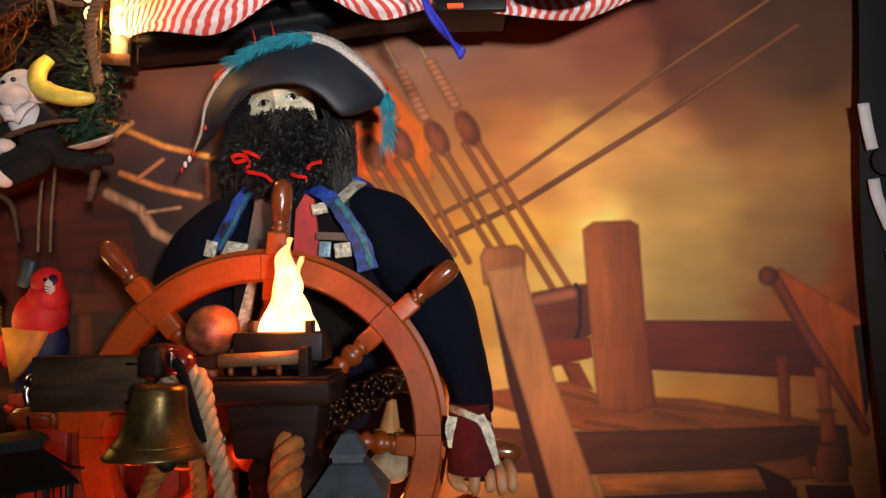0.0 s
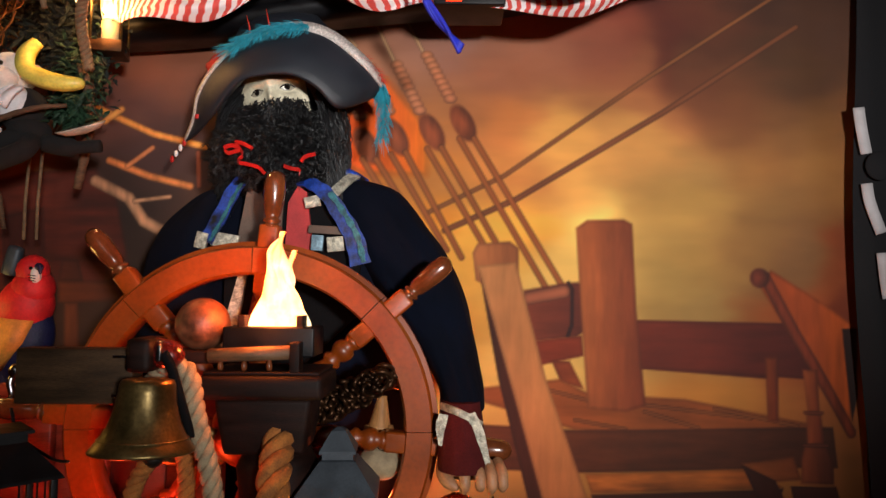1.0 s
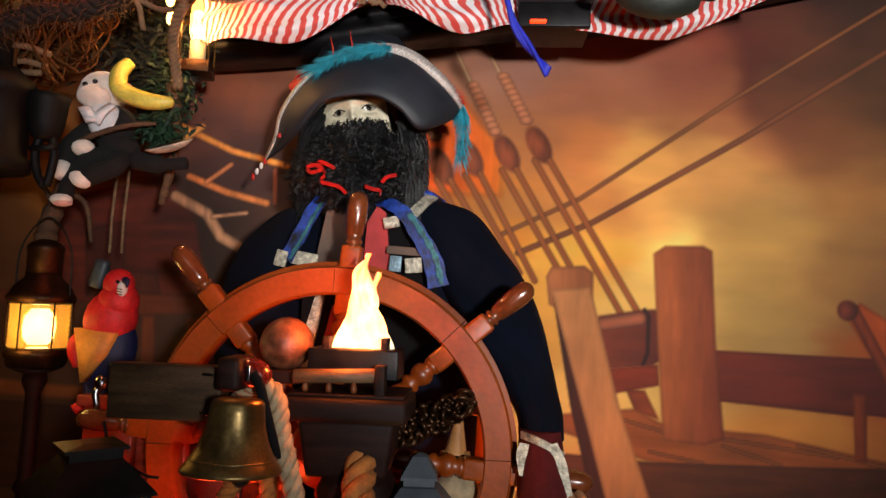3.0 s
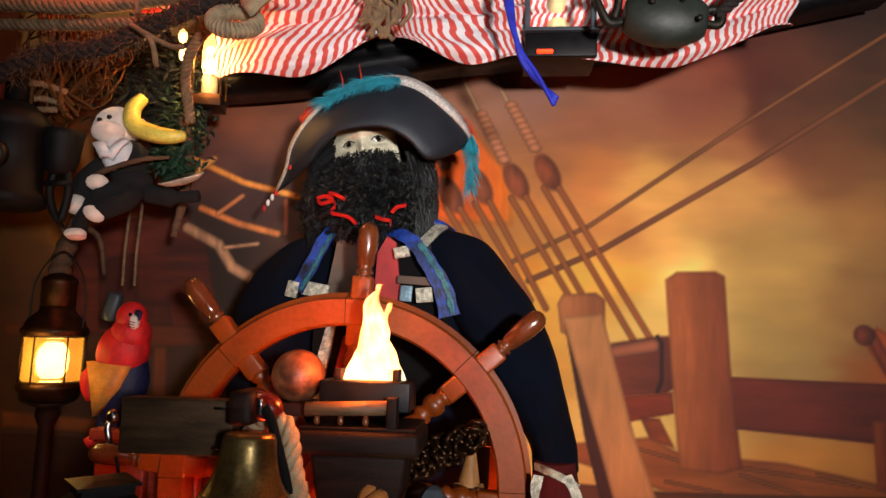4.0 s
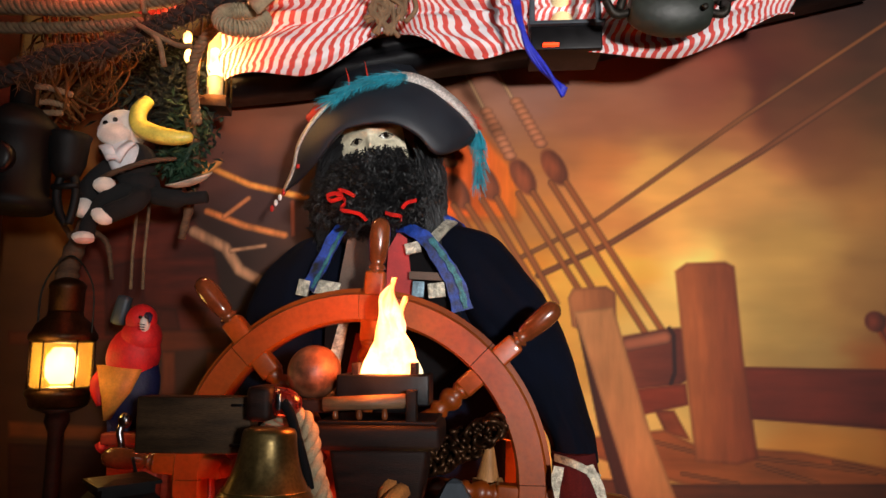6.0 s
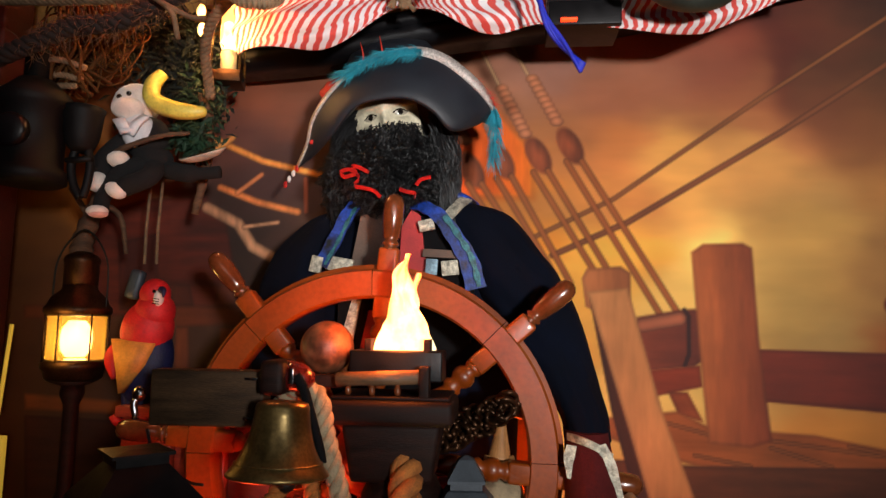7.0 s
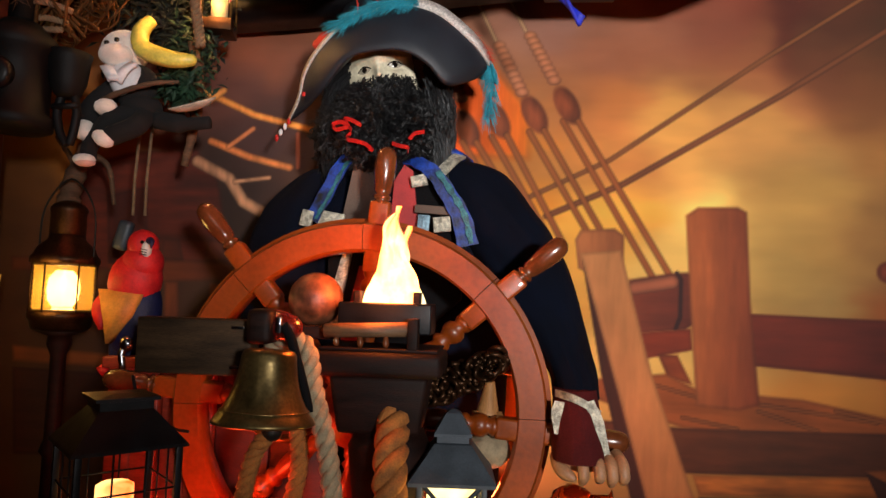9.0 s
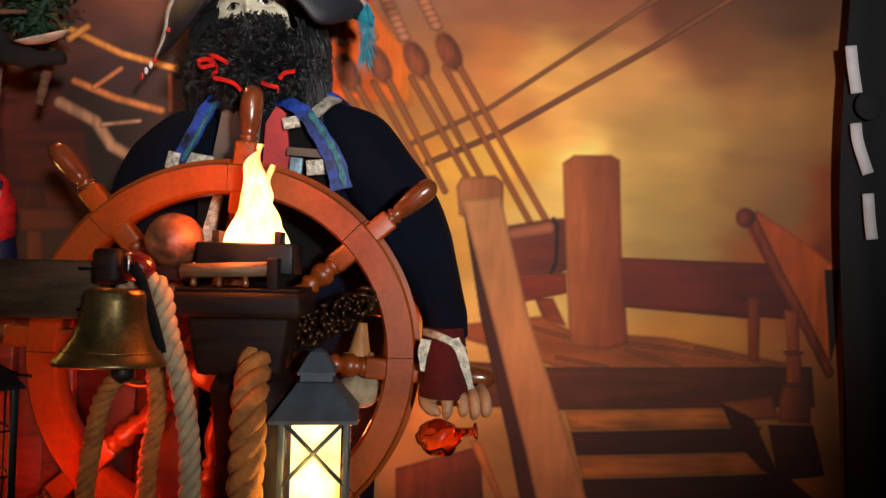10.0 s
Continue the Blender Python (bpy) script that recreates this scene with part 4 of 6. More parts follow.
    # satin ribbons tied in the beard
    for pts in ([(-0.381, 1.176, 1.719), (-0.392, 1.17, 1.726), (-0.409, 1.176, 1.723), (-0.403, 1.176, 1.714), (-0.39, 1.174, 1.716), (-0.381, 1.176, 1.719)], [(-0.381, 1.174, 1.72), (-0.386, 1.168, 1.731), (-0.374, 1.168, 1.729), (-0.358, 1.176, 1.722)], [(-0.379, 1.176, 1.718), (-0.375, 1.172, 1.709), (-0.383, 1.174, 1.697), (-0.366, 1.174, 1.693), (-0.348, 1.177, 1.688), (-0.336, 1.18, 1.677)], [(-0.302, 1.178, 1.691), (-0.288, 1.176, 1.686), (-0.275, 1.18, 1.684), (-0.274, 1.18, 1.674)], [(-0.272, 1.18, 1.699), (-0.263, 1.176, 1.708), (-0.246, 1.182, 1.714)]):
        strip(bm, curve(pts, 6), 0.0075, 0.0012, 8, (0.4, -0.8, 1))
    ob = part("pirate_figure", bm, mats, None, "", True)
    ob.data.set_sharp_from_angle(angle=radians(52))
    tagged(ob, "life-size pirate mannequin in navy coat with bushy black beard", "mannequin")


pirate_figure()


def tricorne_hat():
    root = thing("tricorne_hat", "black felt tricorne hat with silver trim and coloured feathers", "hat")
    # the upturned front brim: lower and upper outline across the width
    top = curve([(-0.512, 1.285, 1.758), (-0.497, 1.262, 1.80), (-0.488, 1.24, 1.85), (-0.456, 1.22, 1.904), (-0.40, 1.213, 1.955), (-0.311, 1.213, 1.985), (-0.24, 1.218, 1.972), (-0.175, 1.235, 1.922), (-0.143, 1.26, 1.883), (-0.134, 1.29, 1.861)], 5)
    low = curve([(-0.51, 1.287, 1.756), (-0.478, 1.25, 1.782), (-0.45, 1.205, 1.815), (-0.406, 1.178, 1.873), (-0.35, 1.168, 1.888), (-0.30, 1.166, 1.887), (-0.255, 1.174, 1.862), (-0.217, 1.195, 1.824), (-0.17, 1.235, 1.834), (-0.134, 1.29, 1.857)], 5)
    inn = [V(-0.325 + (p.x + 0.325) * 0.5, 1.283 + (p.y - 1.283) * 0.66, 1.915 + 0.1 * (p.x + 0.325)) for p in low]
    bm = bmesh.new()
    cols = []
    for t, l, i in zip(top, low, inn):
        ring = [i, i.lerp(l, 0.5) + V(0, 0, -0.004), l, l.lerp(t, 0.08) + V(0, -0.006, 0)]
        ring += [l.lerp(t, k) + V(0, -0.014 * math.sin(math.pi * k), 0) for k in (0.25, 0.45, 0.65, 0.85)]
        ring += [t, t + V(0, 0.006, 0)]
        ring += [l.lerp(t, k) + V(0, 0.01 - 0.008 * math.sin(math.pi * k), 0.004) for k in (0.6, 0.2)]
        cols.append([bm.verts.new(p) for p in ring])
    for a, b in zip(cols, cols[1:]):
        for j in range(len(a) - 1):
            bm.faces.new((a[j], a[j + 1], b[j + 1], b[j]))
    part("brim", bm, HAT_FELT, root)
    bm = bmesh.new()
    lean = pose(-0.325, 1.3, 1.9, 0, -9, 0)
    lathe(bm, [(0.1, 0.0), (0.1, 0.03), (0.094, 0.07), (0.075, 0.098), (0.04, 0.112), (0.0, 0.115)], lean, 28, 0, 0.8)
    part("crown", bm, HAT_FELT, root)
    bm = bmesh.new()
    tri = [(-0.485, 1.31, 1.81), (-0.44, 1.345, 1.86), (-0.33, 1.375, 1.92), (-0.21, 1.355, 1.89), (-0.122, 1.295, 1.84)]
    strip(bm, curve(tri, 6), [0.02 + 0.05 * math.sin(math.pi * i / 24) for i in range(25)], 0.004, 0, (0, -0.4, 1))
    part("back_brim", bm, HAT_FELT, root)
    bm = bmesh.new()
    edge = [p + V(0, -0.004, 0.001) for p in top]
    strip(bm, edge, [0.009 + 0.011 * min(1, max(0, (i - 20) / 8)) * (1 - 0.4 * max(0, (i - 36) / 9)) for i in range(len(edge))], 0.005, 0, [(0, 0.25, 1)] * len(edge))
    part("trim", bm, TINSEL, root, "glittering silver edging")
    r = random.Random(9)

    def plume(name, spine, material, length, droop, count, label):
        bm = bmesh.new()
        line = curve(spine, 12)
        tube(bm, line, 0.0015, 5)
        for i in range(count):
            p = line[r.randrange(len(line))]
            d = Vector((r.uniform(-1, 1), r.uniform(-0.6, 0.3), r.uniform(-0.7, 0.5))).normalized()
            ln = length * r.uniform(0.5, 1)
            tube(bm, [p + d * ln * t + Vector(droop) * ln * t * t for t in (0, 0.35, 0.7, 1)], [0.0007, 0.0006, 0.0005, 0.0002], 4)
        part(name, bm, material, root, label)

    plume("feather", [p + V(0, -0.012, 0.004) for p in top[18:28:3]], FEATHER_BLUE, 0.026, (-0.7, 0, -0.5), 700, "turquoise feather fringe")
    plume("feather", [top[42], top[44] + V(0.002, -0.02, -0.01), top[44] + V(0.006, -0.022, -0.05), top[44] + V(0.0, -0.022, -0.095)], FEATHER_BLUE, 0.02, (0, 0, -1.4), 360, "turquoise feather tassel")
    bm = bmesh.new()
    made = ball(bm, (-0.45, 1.247, 1.912), (0.026, 0.012, 0.018), 0, 3, Matrix.Rotation(radians(-40), 3, "Y"))
    for v in made:
        v.co += (v.co - Vector((-0.45, 1.247, 1.912))) * 0.25 * noise.noise(v.co * 90)
    part("red_tuft", bm, FEATHER_RED, root, "soft red felt tuft")
    plume("feather", [p + V(0, 0.004, 0.004) for p in top[34:43:4]], FEATHER_RED, 0.016, (0.4, 0, -0.2), 160, "red feather tuft")
    for x, z, h in ((-0.39, 1.985, 0.022), (-0.352, 1.99, 0.03)):
        bm = bmesh.new()
        tube(bm, [(x, 1.23, z - 0.02), (x - 0.002, 1.228, z), (x - 0.008, 1.226, z + h)], [0.002, 0.002, 0.0004], 5)
        part("quill", bm, FEATHER_RED, root, "thin red quill")
    bm = bmesh.new()
    for i, (x, z) in enumerate(((-0.542, 1.752), (-0.549, 1.742), (-0.557, 1.731), (-0.564, 1.72))):
        ball(bm, top[0] + V(x + 0.54, -0.004, z - 1.755), (0.0042, 0.0042, 0.007), 1 if i in (1, 2) else 0, 2)
    part("tip_beads", bm, [RIBBON, SHIRT_WHITE], root, "red and white tip beads")
    bm = bmesh.new()
    box(bm, (-0.492, 1.228, 1.802), (-0.485, 1.233, 1.811), 0.002)
    part("badge", bm, RIBBON, root, "small red badge")
    for ob in root.children:  # draw the whole hat in towards the head
        for v in ob.data.vertices:
            k = (v.co.y - 0.02) / 1.23
            v.co.x, v.co.z = -0.09 + (v.co.x + 0.09) * k, 1.464 + (v.co.z - 1.47) * k


tricorne_hat()


# ---- flame lamp, stand and the things on it ----
def flame_lamp():
    root = thing("flame_lamp", "black box lamp with a glowing silk flame", "lamp")
    bm = bmesh.new()
    box(bm, (-0.342, 0.995, 1.366), (-0.205, 1.075, 1.411), 0.003)
    part("case", bm, BLACK_METAL, root)
    r = random.Random(3)
    for k, (y, w, h, sx) in enumerate(((1.022, 0.04, 0.148, 0.0), (1.036, 0.036, 0.12, 0.008), (1.05, 0.034, 0.1, -0.006))):
        bm = bmesh.new()
        cols = []
        for j in range(25):
            t = j / 24
            half = w * (1 - t) ** 0.85 * (1 + 0.12 * math.sin(9 * t + k)) + 0.0006
            mid = -0.271 + sx + 0.006 * math.sin(6 * t + 1.3 * k) + 0.012 * t * t
            cols.append([bm.verts.new((mid + half * u + 0.004 * math.sin(17 * t + 3 * u + k) * t, y + 0.006 * math.sin(8 * u + 9 * t + k) * (0.3 + t), 1.409 + h * t)) for u in np.linspace(-1, 1, 9)])
        for a, b in zip(cols, cols[1:]):
            for i in range(8):
                bm.faces.new((a[i], a[i + 1], b[i + 1], b[i]))
        part("flame", bm, FLAME, root, "glowing orange silk flame")
    for x in (-0.316, -0.228):
        bm = bmesh.new()
        box(bm, (x - 0.005, 1.0, 1.409), (x + 0.005, 1.03, 1.428), 0.001)
        part("bracket", bm, WOOD_DARK, root)


flame_lamp()


def binnacle():
    root = thing("binnacle_stand", "dark wooden stand with a moulded shelf top", "stand")
    bm = bmesh.new()
    box(bm, (-0.369, 0.965, 1.306), (-0.186, 1.1, 1.342), 0.009)
    part("shelf", bm, WOOD_DARK, root)
    bm = bmesh.new()
    box(bm, (-0.362, 0.972, 1.342), (-0.192, 1.095, 1.347), 0.002)
    part("ledge", bm, WOOD_DARK, root)
    bm = bmesh.new()
    box(bm, (-0.35, 0.985, 1.222), (-0.205, 1.09, 1.306), 0.008, None, 0, 0.82)
    part("apron", bm, WOOD_DARK, root)
    bm = bmesh.new()
    lathe(bm, [(0.055, 0.0), (0.055, 1.0), (0.05, 1.1), (0.062, 1.2), (0.05, 1.226)], pose(-0.265, 1.04, 0), 24)
    part("pillar", bm, WOOD_DARK, root)
    bm = bmesh.new()
    box(bm, (-0.42, 1.0, 1.355), (-0.35, 1.07, 1.375), 0.004)
    part("ball_socket", bm, WOOD_DARK, root)
    rail = thing("brass_roller", "pale wooden roller in a small bracket on the shelf", "roller")
    bm = bmesh.new()
    lathe(bm, [(0.004, 0), (0.0105, 0.001), (0.0105, 0.122), (0.004, 0.124)], axis((-0.358, 0.985, 1.369), (-0.2, 0.985, 1.376)), 18)
    part("rod", bm, WOOD_GREY, rail)
    bm = bmesh.new()
    box(bm, (-0.236, 0.972, 1.346), (-0.221, 0.998, 1.39), 0.002)
    part("end_block", bm, WOOD_DARK, rail)
    for x in (-0.34, -0.305, -0.268):
        bm = bmesh.new()
        lathe(bm, [(0.004, 1.348), (0.005, 1.352), (0.003, 1.366)], pose(x, 0.985, 0), 10)
        part("peg", bm, WOOD_HANDLE, rail)
    bm = bmesh.new()
    made = ball(bm, (-0.386, 1.035, 1.413), 0.041, 0, 4)
    tagged(part("wooden_ball", bm, WOOD_BALL, None), "worn brown wooden ball sitting on the stand", "ball")


binnacle()


def bell():
    root = thing("ship_bell", "tarnished brass ship's bell with a knotted rope", "bell")
    prof = [(0.004, 0.0), (0.026, -0.0005), (0.035, -0.003), (0.038, -0.009), (0.039, -0.02), (0.0415, -0.036), (0.045, -0.05), (0.05, -0.064), (0.057, -0.077), (0.065, -0.088), (0.0705, -0.095), (0.0715, -0.098), (0.069, -0.1), (0.062, -0.09), (0.05, -0.074), (0.042, -0.055), (0.036, -0.03), (0.03, -0.01)]
    bm = bmesh.new()
    lathe(bm, prof, pose(-0.407, 0.9, 1.347, -4, 1, 0) @ Matrix.Diagonal((0.93, 0.93, 0.97, 1)), 40)
    part("bell_body", bm, BRASS, root)
    for rad, z in ((0.0608, -0.082),):
        bm = bmesh.new()
        lathe(bm, [(rad - 0.002, z - 0.0015), (rad + 0.0012, z - 0.0008), (rad + 0.0012, z + 0.0008), (rad - 0.002, z + 0.0015)], pose(-0.407, 0.9, 1.347, -4, 1, 0) @ Matrix.Diagonal((0.93, 0.93, 0.97, 1)), 40)
        part("band", bm, BRASS, root)
    bm = bmesh.new()
    tube(bm, [(-0.412, 0.9, 1.34), (-0.408, 0.92, 1.25)], 0.004, 8)
    ball(bm, (-0.407, 0.924, 1.236), 0.014, 0, 3)
    part("clapper", bm, IRON, root, "dark iron clapper")
    bm = bmesh.new()
    laid(bm, [(-0.41, 0.925, 1.235), (-0.432, 0.928, 1.2), (-0.445, 0.93, 1.14), (-0.452, 0.93, 1.07), (-0.45, 0.93, 0.95)], 0.012, 0.04)
    part("bell_rope", bm, STRAW, root, "frayed straw-coloured rope")


bell()


def bell_board():
    root = thing("bell_board", "weathered wooden bracket board that carries the bell", "bracket")
    bm = bmesh.new()
    box(bm, (-0.62, 0.95, 1.302), (-0.453, 0.985, 1.381), 0.003)
    part("board", bm, WOOD_BOARD, root)
    bm = bmesh.new()
    box(bm, (-0.45, 0.918, 1.35), (-0.415, 0.985, 1.398), 0.009)
    part("end_block", bm, WOOD_DARK, root)
    bm = bmesh.new()
    lathe(bm, [(0.016, -0.004), (0.02, 0.0), (0.021, 0.02), (0.018, 0.034), (0.012, 0.042), (0.005, 0.045)], axis((-0.424, 0.95, 1.378), (-0.38, 0.945, 1.368)), 24)
    part("red_collar", bm, RED_GLOSS, root, "glossy red rounded collar")
    bm = bmesh.new()
    strip(bm, curve([(-0.398, 0.922, 1.378), (-0.386, 0.92, 1.36), (-0.376, 0.92, 1.329), (-0.364, 0.924, 1.286), (-0.36, 0.93, 1.262)], 5), 0.013, 0.004, 0, (1, 0, 0.2))
    part("strap", bm, LINING, root, "dark hanging strap")
    bm = bmesh.new()
    box(bm, (-0.407, 0.919, 1.366), (-0.401, 0.926, 1.388), 0.001)
    part("cleat", bm, STEEL, root, "small bright cleat")
    for x, z in ((-0.47, 1.37), (-0.47, 1.315)):
        bm = bmesh.new()
        box(bm, (x - 0.01, 0.946, z - 0.002), (x + 0.008, 0.951, z + 0.002), 0.0005)
        part("nail", bm, STEEL, root)


bell_board()


def rope_thing(name, pts, r, material, lay_len, label, strands=3):
    bm = bmesh.new()
    laid(bm, pts, r, lay_len, strands)
    return tagged(part(name, bm, material, None), label, "rope")


rope_thing("hanging_rope", [(-0.44, 0.985, 1.335), (-0.412, 0.968, 1.35), (-0.385, 0.957, 1.355), (-0.369, 0.95, 1.335), (-0.363, 0.947, 1.305), (-0.356, 0.945, 1.28), (-0.346, 0.943, 1.249), (-0.336, 0.943, 1.211), (-0.328, 0.943, 1.166), (-0.323, 0.943, 1.113), (-0.318, 0.943, 0.9)], 0.014, ROPE_WHITE, 0.055, "thick white twisted rope hanging beside the bell")
rope_thing("hanging_rope", [(-0.254, 1.03, 1.262), (-0.253, 0.99, 1.236), (-0.25, 0.955, 1.19), (-0.249, 0.948, 1.13), (-0.252, 0.948, 1.06), (-0.256, 0.95, 0.9)], 0.0235, STRAW, 0.085, "thick straw-coloured rope hanging below the stand")


# ---- lanterns ----
def roofed(bm, c, rows, turn=0):
    """A square lantern roof from (half width, height) rows."""
    rings = []
    for w, z in rows:
        rings.append([bm.verts.new(Vector(c) + Matrix.Rotation(radians(turn), 3, "Z") @ Vector((sx * w, sy * w, z))) for sx, sy in ((-1, -1), (1, -1), (1, 1), (-1, 1))])
    for a, b in zip(rings, rings[1:]):
        for i in range(4):
            bm.faces.new((a[i], a[(i + 1) % 4], b[(i + 1) % 4], b[i]))
    bm.faces.new(rings[0][::-1]), bm.faces.new(rings[-1])


def square_lantern(name, label, c, w, rows, depth, turn, material, cross, candle, body_glow, wire=0):
    """A lantern with four corner bars, roof, panes and a candle. c: the eave's centre."""
    root = thing(name, label, "lantern")
    root.matrix_basis = pose(*c, 0, 0, turn)
    bm = bmesh.new()
    roofed(bm, (0, 0, 0), rows)
    part("roof", bm, material, root, "", False)
    for sx in (-1, 1):
        for sy in (-1, 1):
            bm = bmesh.new()
            box(bm, (sx * w - 0.004, sy * w - 0.004, -depth), (sx * w + 0.004, sy * w + 0.004, 0.001), 0.001)
            part("corner_bar", bm, material, root)
    bm = bmesh.new()
    box(bm, (-w - 0.008, -w - 0.008, -depth - 0.012), (w + 0.008, w + 0.008, -depth), 0.002)
    part("base", bm, material, root)
    for q in range(4):
        rot = pose(0, 0, 0, 0, 0, 90 * q)
        if cross:
            for s in (-1, 1):
                bm = bmesh.new()
                tube(bm, [rot @ V(-w * s, -w, -0.002), rot @ V(w * s, -w - 0.001, -2 * w * 1.05)], 0.0032, 6)
                part("cross_bar", bm, material, root)
        for k in range(wire):
            bm = bmesh.new()
            z = -depth * (k + 1) / (wire + 1)
            tube(bm, [rot @ V(-w, -w, z), rot @ V(w, -w, z)], 0.0013, 5)
            part("wire_bar", bm, material, root)
        if wire:
            for u in (-0.33, 0.33):
                bm = bmesh.new()
                tube(bm, [rot @ V(w * u, -w, -depth), rot @ V(w * u, -w, 0)], 0.0013, 5)
                part("wire_bar", bm, material, root)
    bm = bmesh.new()
    lathe(bm, [(candle * 0.9, -depth + 0.001), (candle, -depth + 0.01), (candle, -0.012 if cross else -depth * 0.35), (candle * 0.8, -0.008 if cross else -depth * 0.33)], None, 20)
    part("candle", bm, body_glow, root, "glowing candle")
    return root


square_lantern("garden_lantern", "black pitched-roof metal lantern with an orange candle", (-0.578, 0.85, 1.232), 0.056, [(0.066, -0.004), (0.064, 0.0), (0.031, 0.04), (0.031, 0.05), (0.037, 0.051), (0.037, 0.055), (0.012, 0.058)], 0.16, 45, BLACK_METAL, False, 0.022, CANDLE_RED, 2)
square_lantern("grey_lantern", "grey metal lantern with crossed bars and yellow candle", (-0.17, 1.03, 1.166), 0.045, [(0.061, -0.005), (0.061, 0.0), (0.027, 0.046), (0.023, 0.048), (0.023, 0.056), (0.027, 0.057), (0.027, 0.061), (0.011, 0.088), (0.003, 0.093)], 0.16, 4, GREY_METAL, True, 0.036, CANDLE_GLOW)


def brass_lamp():
    root = thing("oil_lamp", "brass ship's oil lamp with glowing ribbed amber glass", "lamp")
    root.location = (-0.905, 1.2, 1.415)
    root.scale = (0.87, 0.87, 1)
    bm = bmesh.new()
    prof = [(0.052, -0.038)]
    for k in range(9):
        z = -0.036 + k * 0.009
        prof += [(0.055, z), (0.0575, z + 0.0045)]
    lathe(bm, prof + [(0.052, 0.044)], None, 36)
    part("globe", bm, AMBER, root, "ribbed amber glass")
    bm = bmesh.new()
    lathe(bm, [(0.014, -0.032), (0.022, -0.02), (0.024, 0.0), (0.022, 0.02), (0.012, 0.034)], None, 20)
    part("bulb", bm, BULB_YELLOW, root, "glowing yellow bulb")
    for name, prof in (("base", [(0.05, -0.075), (0.056, -0.07), (0.058, -0.058), (0.064, -0.052), (0.064, -0.042), (0.05, -0.036)]), ("shoulder", [(0.054, 0.042), (0.066, 0.048), (0.066, 0.058), (0.06, 0.063), (0.055, 0.075), (0.035, 0.092), (0.034, 0.1)]), ("chimney", [(0.032, 0.1), (0.034, 0.102), (0.034, 0.14), (0.036, 0.143), (0.036, 0.149), (0.03, 0.156), (0.014, 0.163), (0.0, 0.165)])):
        bm = bmesh.new()
        lathe(bm, prof, None, 30)
        part(name, bm, BRASS_DARK, root)
    for a in range(6):
        bm = bmesh.new()
        x, y = 0.061 * math.cos(a * 1.0472 + 0.5), 0.061 * math.sin(a * 1.0472 + 0.5)
        tube(bm, [(x, y, -0.045), (x, y, 0.052)], 0.0016, 6)
        part("guard_wire", bm, BRASS_DARK, root)
    bm = bmesh.new()
    tube(bm, curve([(-0.062, 0, 0.05), (-0.055, 0, 0.15), (0, 0, 0.205), (0.055, 0, 0.15), (0.062, 0, 0.05)], 6), 0.002, 6)
    part("bail", bm, IRON, root)
    bm = bmesh.new()
    lathe(bm, [(0.016, -0.6), (0.016, -0.3), (0.024, -0.29), (0.016, -0.27), (0.015, -0.12), (0.024, -0.1), (0.022, -0.085), (0.05, -0.075)], None, 20)
    part("post", bm, WOOD_DARK, root, "dark turned wooden post")


brass_lamp()


def gold_lantern():
    root = thing("hanging_lantern", "gold hanging lantern with lit candle bulbs", "lantern")
    root.matrix_basis = pose(-0.664, 1.25, 1.93, 0, 0, 12)
    bm = bmesh.new()
    box(bm, (-0.03, -0.03, -0.012), (0.03, 0.03, 0.012), 0.002)
    part("base", bm, BRASS_DARK, root)
    for sx in (-1, 1):
        for sy in (-1, 1):
            bm = bmesh.new()
            tube(bm, [(sx * 0.027, sy * 0.027, 0.01), (sx * 0.027, sy * 0.027, 0.2)], 0.0028, 6)
            part("corner_bar", bm, BRASS, root)
    bm = bmesh.new()
    lathe(bm, [(0.016, 0.012), (0.016, 0.055), (0.014, 0.058)], None, 16)
    part("candle", bm, CANDLE, root, "ivory candle")
    bm = bmesh.new()
    lathe(bm, [(0.013, 0.058), (0.018, 0.075), (0.018, 0.11), (0.008, 0.13)], None, 16)
    part("bulb", bm, BULB_WARM, root, "glowing bulb")
    bm = bmesh.new()
    box(bm, (-0.015, -0.015, 0.075), (0.015, 0.015, 0.165), 0.006)
    part("inner_glass", bm, GLOW_PANE, root, "warmly lit inner glass")
    bm = bmesh.new()
    roofed(bm, (0, 0, 0.2), [(0.034, 0), (0.034, 0.004), (0.008, 0.04)])
    part("roof", bm, BRASS_DARK, root, "", False)
    for p in ((-0.702, 1.2, 2.05), (-0.698, 1.2, 2.012)):
        bm = bmesh.new()
        ball(bm, p, (0.0085, 0.0085, 0.014), 0, 3)
        tagged(part("candle_bulb", bm, BULB_WARM, None), "bright warm candle bulb beside the lantern", "bulb")


gold_lantern()


